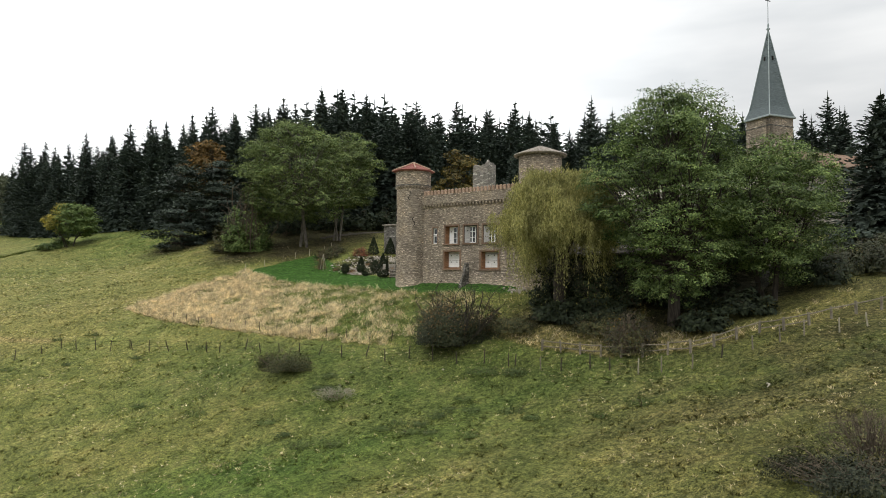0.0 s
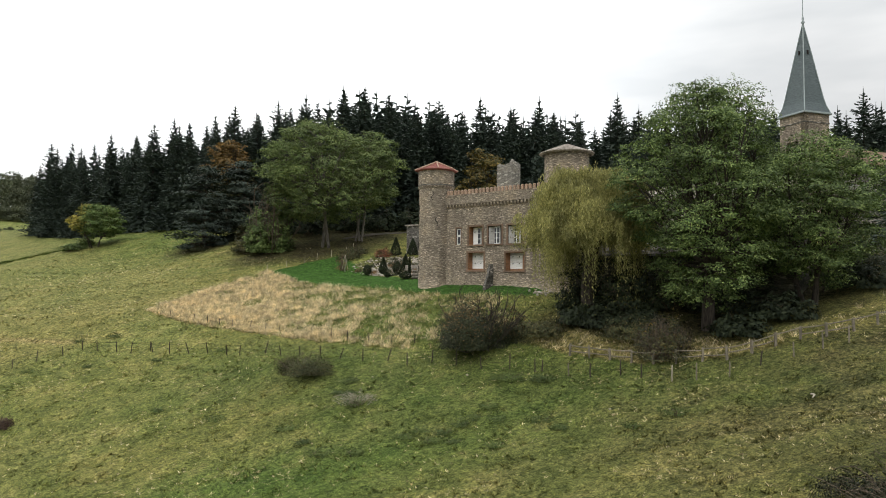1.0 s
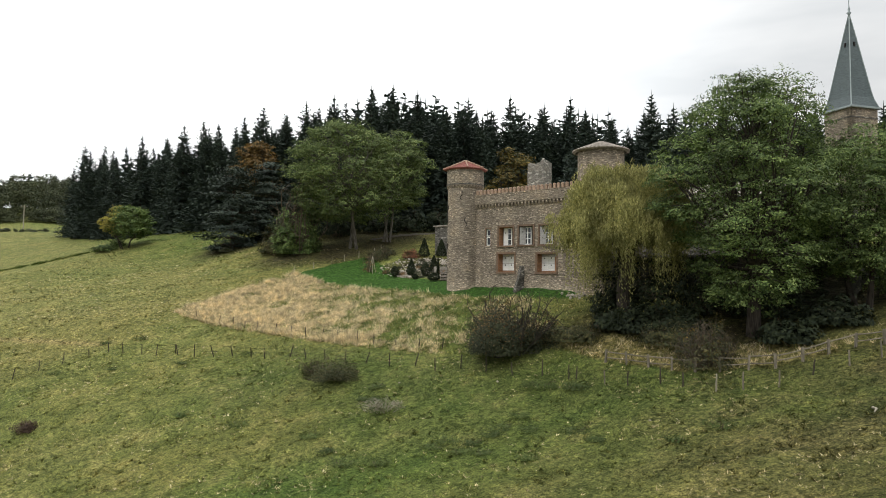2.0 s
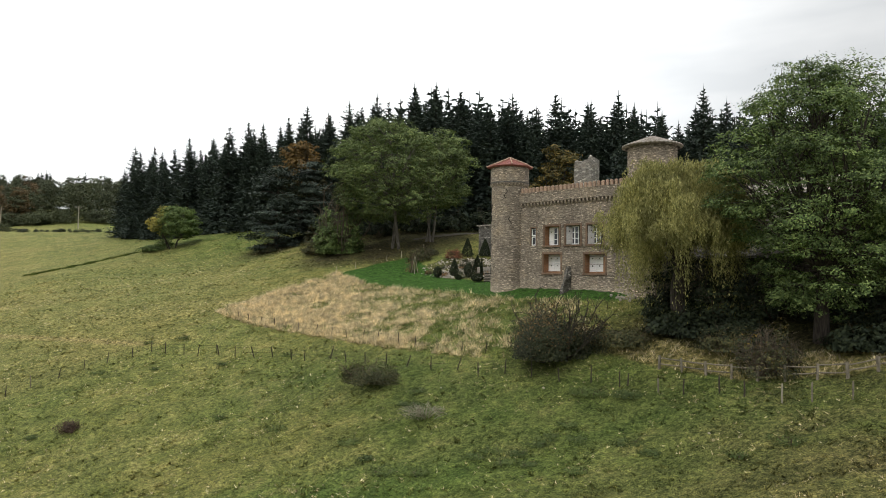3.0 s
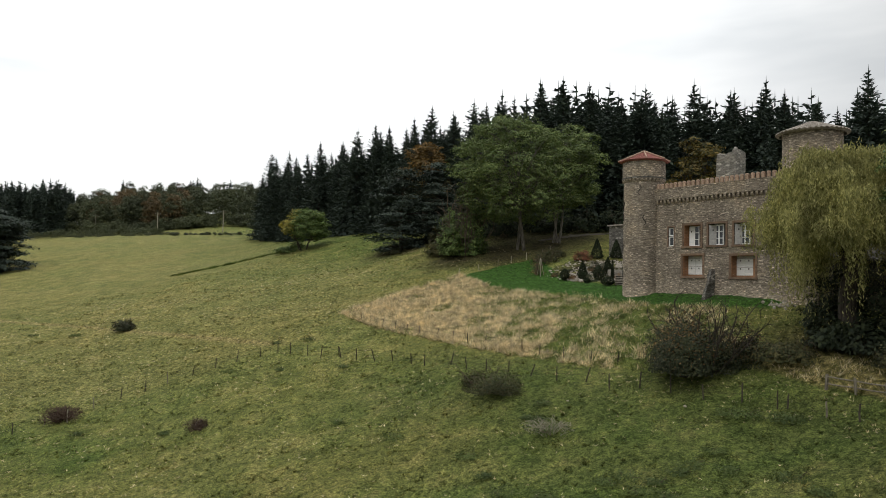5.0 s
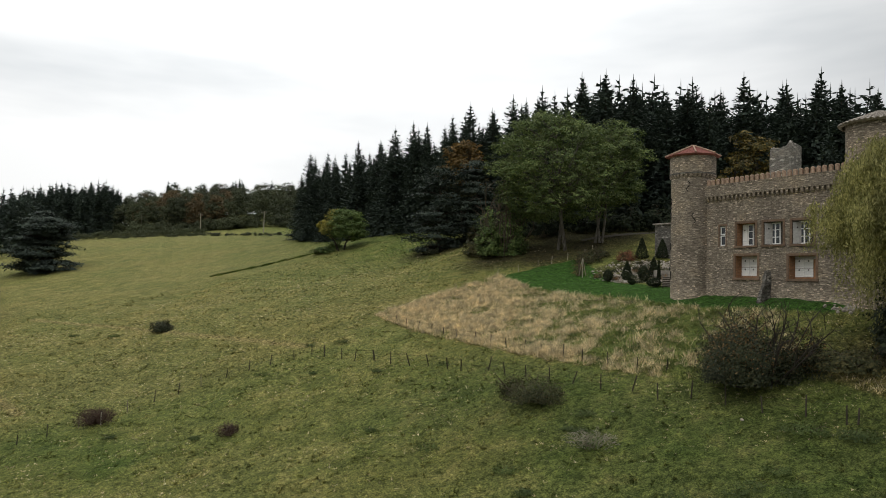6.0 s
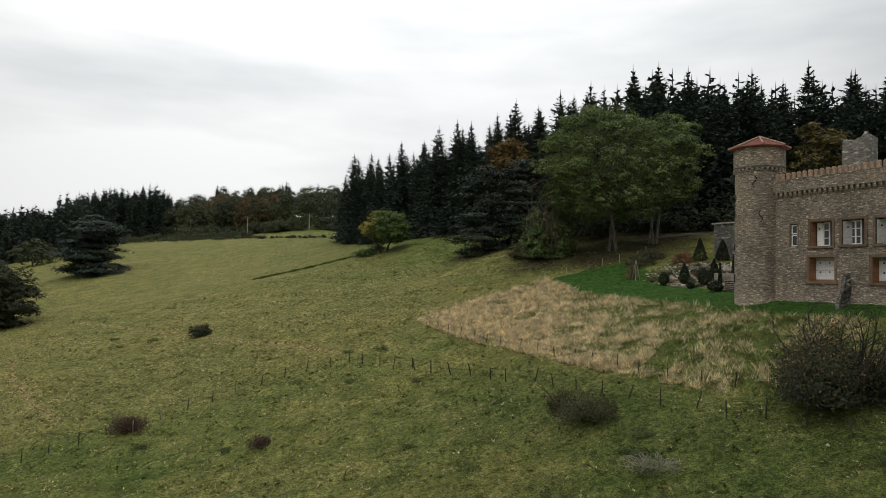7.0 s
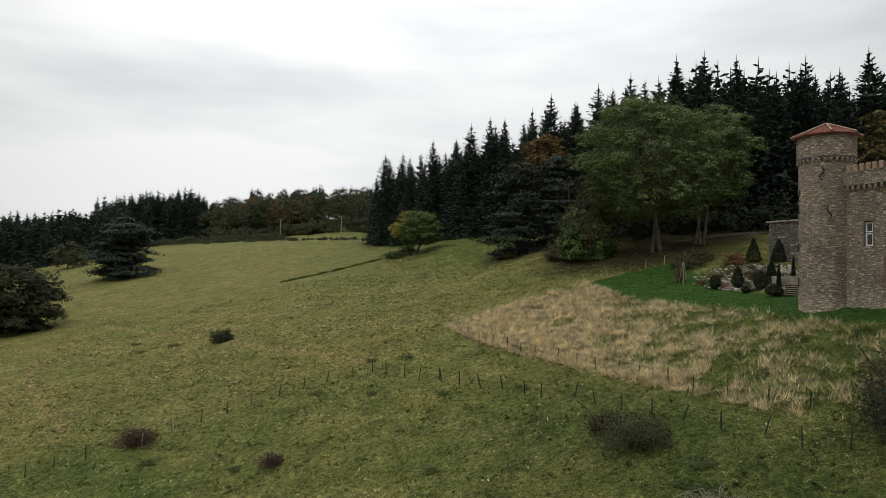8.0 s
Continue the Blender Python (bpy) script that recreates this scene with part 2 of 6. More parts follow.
WOOD_FENCE = plain_material("silvered_timber", (0.10, 0.085, 0.064), (0.27, 0.24, 0.185), 5.0, 0.9, 0.5, 0.01, 0.0, (2, 2, 0.6))
WOOD_PALE = plain_material("pale_split_timber", (0.24, 0.21, 0.16), (0.44, 0.40, 0.31), 5.0, 0.9, 0.5, 0.01, 0.0, (2, 2, 0.6))
WOOD_DARK = plain_material("dark_damp_timber", (0.028, 0.024, 0.018), (0.085, 0.072, 0.052), 5.0, 0.9, 0.5, 0.01, 0.0, (2, 2, 0.6))
STONE_WHITE = plain_material("pale_garden_stone", (0.19, 0.165, 0.135), (0.46, 0.425, 0.37), 3.0, 0.9, 0.5, 0.03)
GRAVEL = plain_material("brown_gravel", (0.034, 0.028, 0.020), (0.115, 0.098, 0.076), 16.0, 0.95, 0.8, 0.02)
BARK = bark_material("grey_brown_bark", (0.022, 0.018, 0.014), (0.070, 0.058, 0.046))
BARK_PALE = bark_material("pale_bark", (0.060, 0.052, 0.042), (0.165, 0.148, 0.122))
TWIG = bark_material("dead_twig", (0.055, 0.042, 0.030), (0.15, 0.120, 0.085))
TWIG_RED = bark_material("red_brown_twig", (0.050, 0.030, 0.022), (0.125, 0.078, 0.056))
LEAF_ASH = leaf_material("ash_leaf", (0.062, 0.095, 0.034), (0.120, 0.166, 0.056), (0.215, 0.255, 0.092), 0.28, 0.35, 0.64, 1.36)
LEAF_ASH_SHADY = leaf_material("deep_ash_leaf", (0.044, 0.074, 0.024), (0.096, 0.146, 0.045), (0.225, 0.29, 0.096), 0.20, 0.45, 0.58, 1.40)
LEAF_WILLOW = leaf_material("willow_leaf", (0.140, 0.146, 0.052), (0.290, 0.282, 0.104), (0.460, 0.430, 0.180), 0.38)
LEAF_YELLOW = leaf_material("yellow_leaf", (0.15, 0.155, 0.035), (0.33, 0.29, 0.06), (0.46, 0.39, 0.10))
LEAF_MAPLE = leaf_material("maple_leaf", (0.060, 0.105, 0.030), (0.115, 0.170, 0.050), (0.20, 0.25, 0.080), 0.30)
LEAF_GOLD = leaf_material("golden_olive_leaf", (0.036, 0.042, 0.014), (0.088, 0.076, 0.022), (0.21, 0.145, 0.036))
LEAF_ORANGE = leaf_material("orange_leaf", (0.060, 0.048, 0.018), (0.150, 0.096, 0.030), (0.27, 0.160, 0.048))
LEAF_FIR = leaf_material("fir_needle", (0.026, 0.039, 0.031), (0.038, 0.055, 0.043), (0.058, 0.078, 0.058), 0.1)
LEAF_CEDAR = leaf_material("cedar_needle", (0.026, 0.038, 0.031), (0.040, 0.056, 0.044), (0.062, 0.080, 0.060), 0.1)
LEAF_BRAMBLE = leaf_material("bramble_leaf", (0.018, 0.024, 0.010), (0.036, 0.043, 0.018), (0.080, 0.082, 0.042), 0.12)
LEAF_THORN = leaf_material("thorn_leaf", (0.014, 0.020, 0.010), (0.028, 0.036, 0.016), (0.064, 0.064, 0.030), 0.12)
LEAF_SCRUB = leaf_material("scrub_leaf", (0.028, 0.034, 0.015), (0.055, 0.060, 0.025), (0.112, 0.098, 0.040), 0.15)
LEAF_WEED = leaf_material("weed_leaf", (0.046, 0.072, 0.020), (0.078, 0.112, 0.032), (0.125, 0.150, 0.052), 0.25)
LEAF_RUST = leaf_material("rusty_leaf", (0.09, 0.055, 0.028), (0.19, 0.115, 0.052), (0.30, 0.185, 0.08), 0.2)
LEAF_RED_DRY = leaf_material("withered_leaf", (0.032, 0.022, 0.016), (0.058, 0.040, 0.028), (0.10, 0.066, 0.046), 0.15)
LEAF_YEW = leaf_material("yew_needle", (0.010, 0.017, 0.008), (0.021, 0.031, 0.014), (0.044, 0.056, 0.025), 0.06)
LEAF_RED = leaf_material("red_leaf", (0.085, 0.036, 0.022), (0.17, 0.068, 0.040), (0.26, 0.115, 0.070), 0.2)
STRAW = leaf_material("straw_blade", (0.35, 0.27, 0.140), (0.74, 0.62, 0.39), (0.92, 0.82, 0.58), 0.35, 1.6, 0.48, 1.42)
RANK = leaf_material("rank_blade", (0.085, 0.120, 0.032), (0.150, 0.195, 0.055), (0.27, 0.28, 0.095), 0.3, 0.9, 0.55, 1.4)
LEAF_WOOD = leaf_material("far_wood_leaf", (0.045, 0.058, 0.032), (0.066, 0.080, 0.040), (0.098, 0.106, 0.054), 0.15, 0.05, 0.62, 1.3)
LEAF_WOOD_RUST = leaf_material("far_rusty_leaf", (0.075, 0.062, 0.032), (0.125, 0.088, 0.040), (0.18, 0.118, 0.052), 0.18, 0.05)


def glass_material():
    m, t, b = material("window_glass", 0.06)
    b.inputs["Base Color"].default_value = (0.035, 0.04, 0.045, 1)
    b.inputs["Specular IOR Level"].default_value = 0.6
    n = node(t, "ShaderNodeTexNoise", Scale=1.2, Detail=2.0)
    bump(t, b, n.outputs["Fac"], 0.05, 0.01)
    return m


GLASS = glass_material()

# ---- mesh helpers ----


def mesh_of(name, verts, faces, mat, smooth=False, uvs=None, cover=None):
    """A mesh from arrays: verts (n, 3) and faces (m, k) that all have k corners."""
    me = bpy.data.meshes.new(name)
    verts, faces = np.asarray(verts, np.float32), np.asarray(faces, np.int32)
    count, k = faces.shape
    me.vertices.add(len(verts))
    me.vertices.foreach_set("co", verts.ravel())
    me.loops.add(count * k)
    me.loops.foreach_set("vertex_index", faces.ravel())
    me.polygons.add(count)
    me.polygons.foreach_set("loop_start", np.arange(0, count * k, k, dtype=np.int32))
    me.polygons.foreach_set("use_smooth", np.full(count, smooth))
    if uvs is not None:
        me.uv_layers.new(name="UVMap").data.foreach_set("uv", np.asarray(uvs, np.float32)[faces.ravel()].ravel())
    if cover is not None:
        me.color_attributes.new("cover", "FLOAT_COLOR", "POINT").data.foreach_set("color", np.asarray(cover, np.float32).ravel())
    me.materials.append(mat)
    me.update()
    me.validate()
    return me


def wall_uv(me):
    """UV in metres, from the side that each face looks to."""
    layer = me.uv_layers.get("UVMap") or me.uv_layers.new(name="UVMap")
    for p in me.polygons:
        n = p.normal
        for li in p.loop_indices:
            v = me.vertices[me.loops[li].vertex_index].co
            if abs(n.z) > 0.75:
                layer.data[li].uv = (v.x, v.y)
            elif abs(n.y) > abs(n.x):
                layer.data[li].uv = (v.x, v.z)
            else:
                layer.data[li].uv = (v.y, v.z)


def part(name, shape, mat, parent, label="", m=None):
    """Links a bmesh or a mesh as one object under a thing or a part."""
    if isinstance(shape, bmesh.types.BMesh):
        me = bpy.data.meshes.new(name)
        bmesh.ops.recalc_face_normals(shape, faces=shape.faces)
        shape.to_mesh(me)
        shape.free()
        me.materials.append(mat)
        wall_uv(me)
    else:
        me = shape
    ob = new(name, me)
    ob.parent = parent
    if m is not None:
        ob.matrix_local = m
    if label:
        tagged(ob, label)
    return ob


def thing(name, m, label, category, group="", kind=""):
    ob = new(name)
    ob.matrix_world = m
    return tagged(ob, label, category, group, kind)


def box(bm, x0, x1, y0, y1, z0, z1, bevel=0.0):
    made = bmesh.ops.create_cube(bm, size=1.0, matrix=Matrix.LocRotScale(((x0 + x1) / 2, (y0 + y1) / 2, (z0 + z1) / 2), None, (x1 - x0, y1 - y0, z1 - z0)))
    if bevel:
        edges = list({e for v in made["verts"] for e in v.link_edges})
        bmesh.ops.bevel(bm, geom=edges, offset=bevel, segments=2, affect="EDGES", profile=0.6)
    return bm


def tube(points, radii, sides=6):
    """A tapered tube along points: verts and quads."""
    pts = np.asarray(points, float)
    way = np.gradient(pts, axis=0)
    way /= np.linalg.norm(way, axis=1, keepdims=True) + 1e-9
    side = np.cross(way, (0.31, 0.22, 0.92))
    weak = np.linalg.norm(side, axis=1) < 0.15
    side[weak] = np.cross(way[weak], (1.0, 0.1, 0.0))
    side /= np.linalg.norm(side, axis=1, keepdims=True)
    up = np.cross(side, way)
    a = np.arange(sides) * 2 * np.pi / sides
    ring = np.cos(a)[None, :, None] * side[:, None] + np.sin(a)[None, :, None] * up[:, None]
    v = (pts[:, None] + ring * np.asarray(radii)[:, None, None]).reshape(-1, 3)
    f = []
    for i in range(len(pts) - 1):
        for j in range(sides):
            k = (j + 1) % sides
            f.append((i * sides + j, i * sides + k, (i + 1) * sides + k, (i + 1) * sides + j))
    return v, np.array(f)


def joined(pieces):
    """Verts and faces of several pieces as one."""
    vs, fs, n = [], [], 0
    for v, f in pieces:
        vs.append(v)
        fs.append(f + n)
        n += len(v)
    return np.concatenate(vs), np.concatenate(fs)


def leaves_at(points, rng, size, slim=0.5, hang=0.0, lift=0.0, facing=None):
    """One small diamond leaf at each point, turned at random or loosely towards facing; hang draws them downwards."""
    n = len(points)
    u = rng.normal(size=(n, 3))
    u[:, 2] -= hang * 2.0
    u /= np.linalg.norm(u, axis=1, keepdims=True)
    w = rng.normal(size=(n, 3))
    w[:, 2] *= 1.0 - lift
    if facing is not None:
        w = facing + rng.normal(size=(n, 3)) * 0.38
        u = np.cross(w, u)
        u /= np.linalg.norm(u, axis=1, keepdims=True) + 1e-9
    v = np.cross(u, w)
    v /= np.linalg.norm(v, axis=1, keepdims=True) + 1e-9
    s = size * rng.uniform(0.6, 1.35, (n, 1))
    p = np.asarray(points)
    verts = np.stack([p + u * s, p + v * s * slim + u * s * 0.15, p - u * s, p - v * s * slim + u * s * 0.15], 1).reshape(-1, 3)
    return verts, np.arange(n * 4).reshape(n, 4)


def unit(rng, n):
    d = rng.normal(size=(n, 3))
    return d / np.linalg.norm(d, axis=1, keepdims=True)


# ---- the lie of the land ----
SLOPE = (2.41, 9.44, 4.21, -2.62, -1.52, 0.11)
BROAD = ((-15, 30, -2.75), (-15, 60, -3.34), (-15, 90, -1.03), (-15, 125, -1.2), (15, 30, -0.84), (15, 60, -1.94), (15, 90, -0.72), (15, 125, -3.47),
         (40, 30, 0.46), (40, 60, -2.61), (40, 90, 1.73), (40, 125, 4.39), (15, 160, -1.96), (-20, 180, -1.07), (60, 30, -0.87), (60, 90, -0.26))
SMALL = ((22, 42, -1.03), (30, 28, -2.13), (33, 52, 1.26), (18, 72, 0.25), (30, 110, -2.42), (42, 60, -0.5), (38, 40, 1.01), (40, 18, -0.67))


def eased(v, low, high, rest):
    """v between low and high, and past them only a share of the way on."""
    return np.clip(v, low, high) + rest * (np.minimum(v - low, 0) + np.maximum(v - high, 0))


def land(x, y):
    """Height of the ground: a hillside that climbs to the north and east, with hollows and knolls."""
    x, y = np.asarray(x, float), np.asarray(y, float)
    a, b = eased(x, -75, 95, 0.12), eased(y, -45, 340, 0.25)
    u, v = (a - 20) / 50, (b - 70) / 50
    z = SLOPE[0] + SLOPE[1] * u + SLOPE[2] * v + SLOPE[3] * u * u + SLOPE[4] * u * v + SLOPE[5] * v * v
    for cx, cy, h in BROAD:
        z = z + h * np.exp(-((a - cx) ** 2 + (b - cy) ** 2) / 1568.0)
    for cx, cy, h in SMALL:
        z = z + h * np.exp(-((a - cx) ** 2 + (b - cy) ** 2) / 288.0)
    past = np.clip(y + 0.95 * np.clip(x, -60, 40) - 226.0, 0, 400)  # beyond the crest the pasture levels out, and a wooded hill stands behind
    open_field = np.clip((x + 5.0) / 30.0, 0, 1)
    z = z - 0.085 * np.minimum(past, 30.0) - (0.03 - 0.08 * open_field) * np.clip(past - 30.0, 0, 45.0)
    z = z + (0.115 - 0.06 * open_field) * np.clip(past - 80.0, 0, 80.0) * np.clip((x + 60.0) / 40.0, 0, 1)
    return z + 0.45 * np.exp(-(near_line(x, y, [(43.6, 62.5), (44.0, 55.0), (45.6, 46.0)]) / 3.6) ** 2)


def ground_at(x, y):
    return float(land(x, y))


def on_ground(x, y, turn=0.0, sink=0.0):
    return pose(x, y, ground_at(x, y) - sink, 0, 0, turn)


def inside(x, y, ring):
    hit = np.zeros(np.shape(x), bool)
    for (x0, y0), (x1, y1) in zip(ring, ring[1:] + ring[:1]):
        cross = (y0 > y) != (y1 > y)
        hit ^= cross & (x < (x1 - x0) * (y - y0) / (y1 - y0 + 1e-12) + x0)
    return hit


def near_line(x, y, line):
    """Distance to a bent line."""
    best = np.full(np.shape(x), 1e9)
    for (x0, y0), (x1, y1) in zip(line, line[1:]):
        k = np.clip(((x - x0) * (x1 - x0) + (y - y0) * (y1 - y0)) / ((x1 - x0) ** 2 + (y1 - y0) ** 2), 0, 1)
        best = np.minimum(best, np.hypot(x - x0 - k * (x1 - x0), y - y0 - k * (y1 - y0)))
    return best


def swell(x, y, scale, seed=0.0):
    """Cheap smooth unevenness between about -1 and 1."""
    x, y = np.asarray(x) / scale + seed, np.asarray(y) / scale - seed * 1.7
    return (np.sin(x * 1.3 + 1.7 * np.sin(y * 0.9)) + np.sin(y * 1.7 + 1.3 * np.sin(x * 1.1 + 2.0)) + np.sin((x + y) * 2.3 + 1.1 * np.sin(y * 2.1))) / 3.0


LAWN = [(36.9, 79.6), (40.5, 79.2), (47.6, 79.6), (46.2, 76.0), (44.6, 70.6), (44.0, 64.4), (44.6, 60.5), (44.6, 54.0), (46.6, 42.5), (44.2, 42.4), (42.3, 47.0), (41.1, 51.0), (40.7, 55.6), (40.6, 60.0), (39.9, 64.2), (38.6, 68.4), (37.4, 73.0)]
ROUGH = [(22.3, 77.8), (30.0, 78.4), (36.9, 79.6), (37.4, 73.0), (38.6, 68.4), (39.9, 64.2), (40.6, 60.0), (40.7, 55.6), (41.1, 51.0), (42.3, 47.0), (42.0, 43.0), (37.0, 37.5), (33.2, 40.0), (32.0, 42.7), (30.6, 45.9), (29.2, 50.0), (27.7, 55.5), (26.0, 62.5), (23.8, 69.7)]
VERGE = [(36.6, 38.5), (40.4, 35.0), (41.0, 28.5), (43.5, 23.0), (47.5, 19.8), (52.0, 18.5), (53.0, 16.5), (46.5, 16.9), (43.2, 20.2), (40.2, 22.6), (38.0, 27.0), (37.2, 32.0)]
# leaf litter beds under the trees, with the trees' shade painted in as dark ground
LITTER_SHADE_BEDS = [(44.0, 26.5, 5.0), (54.0, 24.5, 6.5), (41.5, 34.6, 4.0), (48.0, 30.0, 5.0), (46.0, 87.0, 6.5), (56.0, 88.0, 7.0), (39.0, 106.0, 5.5), (63.0, 95.0, 11.0), (50.0, 102.0, 8.0), (52.0, 92.0, 9.0), (43.0, 93.0, 6.0), (44.5, 83.0, 5.0), (51.0, 84.5, 6.0), (40.0, 87.0, 5.0)]
GARDEN = [(43.4, 71.8), (43.9, 67.5), (44.6, 63.8), (45.5, 61.0), (47.5, 61.5), (50.5, 66.0), (53.5, 71.5), (50.5, 75.8), (46.2, 74.5)]
FOREST_EDGE = [(29, 187), (36, 155), (42, 132), (50, 116), (58, 102), (70, 94), (84, 88), (100, 78), (116, 62), (134, 44)]


def cover_of(x, y):
    """How much of each kind of turf grows at a place, with some shade painted in."""
    lawn = inside(x, y, LAWN).astype(float)
    rough = inside(x, y, ROUGH).astype(float)
    verge = inside(x, y, VERGE).astype(float)
    hollow = np.exp(-(near_line(x, y, [(36, 27), (30, 33), (26, 36), (20, 36), (14, 34)]) / 7.0) ** 2)
    strip = np.exp(-(near_line(x, y, [(36.0, 25.5), (32.0, 38.0), (27.5, 47.0), (22.0, 58.0), (16.0, 70.0), (2.0, 69.0), (-8, 67), (-20, 60)]) / 2.6) ** 2)
    north = np.clip((y - 92.0) / 25.0, 0, 1) * np.exp(-((x - 30.0) / 16.0) ** 2)
    lush_and_shade = np.clip(np.maximum(np.maximum(hollow * 1.1, strip * 0.5), north * 0.8) + 0.35 * swell(x, y, 6.0) + 0.15 * swell(x, y, 1.7, 3.0), 0, 1)
    # near turf on the left is dimmed: shading put into the colour
    lush_and_shade = np.maximum(lush_and_shade, 0.5 * np.clip((14.0 - x) / 14.0, 0, 1) * np.clip((55.0 - y) / 20.0, 0, 1) * (0.8 + 0.5 * swell(x, y, 2.4, 6.0)))
    dry = rough * np.clip(0.36 - 0.165 * (x - 30.0 - 0.25 * (y - 50)) + 0.45 * np.exp(-(near_line(x, y, [(23.2, 72.0), (27.7, 55.5), (30.6, 45.9), (33.2, 40.0)]) / 1.3) ** 2) + 0.45 * swell(x, y, 2.8, 2.0) + 0.60 * swell(x, y, 1.1, 1.0) + 0.30 * swell(x, y, 0.6, 2.0), 0.0, 1) + verge * np.where(x > 43, 0.25, 0.5)
    dry = np.maximum(dry, 0.10 * np.clip(swell(x, y, 4.0, 5.0), 0, 1))
    # lightens the far pasture, more with distance
    dry = np.maximum(dry, (1 - rough) * np.clip((y - 64.0) / 50.0, 0, 0.24) * np.clip((40 - x) / 14.0, 0, 1) * (0.85 + 0.3 * swell(x, y, 5.0, 1.0)))
    track = np.minimum(near_line(x, y, [(-17.6, 121.4), (-6.0, 105.8), (3.0, 92.5), (11.0, 80.5), (15.0, 74.2)]), near_line(x, y, [(-20.3, 104.1), (-17.9, 95.1), (-13.4, 85.2), (-8.9, 76.9)]))
    dry = np.maximum(dry, 0.75 * np.exp(-(track / 0.55) ** 2))
    bank = np.exp(-(near_line(x, y, [(64, 29), (70, 24), (76, 18), (82, 10)]) / 3.0) ** 2)  # a dry bank below the village
    dry = np.maximum(dry, 0.8 * bank)
    lush_and_shade = np.maximum(lush_and_shade, 0.9 * np.exp(-(near_line(x, y, [(-10.8, 69.6), (-6.8, 70.5), (-1.2, 63.9), (0.6, 60.4)]) / 2.5) ** 2))
    lush_and_shade = np.maximum(lush_and_shade * (1 - verge) * (1 - rough), rough * (0.45 - dry))
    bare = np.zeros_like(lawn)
    for cx, cy, r in LITTER_SHADE_BEDS:
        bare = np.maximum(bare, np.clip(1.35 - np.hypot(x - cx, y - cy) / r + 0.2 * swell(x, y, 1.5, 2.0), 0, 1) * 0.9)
    slope_right = np.clip((x - 16.0) / 18.0, 0, 1) * np.clip((33.0 - y) / 16.0, 0, 1) * (1 - verge)
    dry = np.maximum(dry, slope_right * (0.20 + 0.20 * swell(x, y, 2.6, 3.0) + 0.16 * swell(x, y, 0.9, 5.0)))
    # darkens the brown turf of the right slope
    bare = np.maximum(bare, 0.60 * np.clip((x - 16.0) / 18.0, 0, 1) * np.clip((33.0 - y) / 16.0, 0, 1) * (0.8 + 0.3 * swell(x, y, 3.5, 8.0) + 0.3 * swell(x, y, 1.2, 3.0)))
    # greener band down the right side, with shade painted in as darker turf
    shade_strip = np.exp(-(near_line(x, y, [(44.0, 10.0), (37.0, 17.0), (34.0, 27.0), (30.5, 36.0), (27.5, 43.0), (23.0, 52.0)]) / 6.5) ** 2) * (1 - rough) * (1 - verge)
    lush_and_shade = np.maximum(lush_and_shade, 0.75 * shade_strip)
    bare = np.maximum(bare, 0.26 * shade_strip * (0.85 + 0.3 * swell(x, y, 1.6, 4.0)))
    bed = np.minimum(inside(x, y, GARDEN), 0.62 + 0.35 * swell(x, y, 0.8, 3.0))
    bare, lush_and_shade, dry = np.maximum(bare, bed), lush_and_shade * (1 - bed), dry * (1 - bed)
    # the wood's floor is darkened throughout in the same mask
    wood = inside(x, y, [(28, 190)] + FOREST_EDGE[1:] + [(300, 40), (300, 400), (60, 400), (40, 230)])
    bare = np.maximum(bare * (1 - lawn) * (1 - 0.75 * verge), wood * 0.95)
    return np.stack([lawn, np.clip(lush_and_shade * (1 - lawn), 0, 1), np.clip(dry, 0, 1) * (1 - lawn), bare], -1)


def steps_between(low, high, fine_low, fine_high, fine, growth=1.11):
    """Grid lines: fine in the middle, and ever wider towards the ends."""
    mid = list(np.arange(fine_low, fine_high + fine / 2, fine))
    s, v, right = fine, mid[-1], []
    while v < high:
        s = min(s * growth, 60.0)
        v += s
        right.append(v)
    s, v, left = fine, mid[0], []
    while v > low:
        s = min(s * growth, 60.0)
        v -= s
        left.append(v)
    return np.array(left[::-1] + mid + right)


gx = steps_between(-1800, 1800, -24, 56, 0.40)
gy = steps_between(-900, 2400, 8, 124, 0.40)
GX, GY = np.meshgrid(gx, gy)
GZ = land(GX, GY) + 0.07 * swell(GX, GY, 0.9, 4.0) + 0.06 * swell(GX, GY, 0.36, 7.0)
cols = len(gx)
corner = (np.arange(len(gy) - 1)[:, None] * cols + np.arange(cols - 1)[None, :]).ravel()
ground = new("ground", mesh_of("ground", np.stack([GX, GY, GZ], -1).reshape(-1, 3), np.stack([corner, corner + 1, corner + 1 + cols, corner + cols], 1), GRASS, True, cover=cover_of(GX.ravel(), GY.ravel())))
tagged(ground, "sloping autumn pasture, green and straw coloured, with a lawn", "ground", kind="structure")

# ---- the castle ----
# local axes: x along the front to the south, y into the building, z up
castle = thing("castle", pose(43.5, 53.6, 0, 0, 0, -77.7), "weathered brown rubble stone castle with round corner towers", "castle")
FRONT, WALL_TOP = 12.4, 10.62
NICHES = [  # x0, x1, z0, z1 of the deep window niches
    (2.66, 4.22, 5.78, 7.48), (4.92, 6.42, 5.80, 7.47), (7.12, 8.66, 5.78, 7.45),
    (2.57, 4.40, 3.36, 5.02), (6.88, 8.84, 3.31, 4.95)]
SLITS = [(1.12, 1.66, 5.82, 7.40), (9.80, 10.22, 5.78, 6.68)]


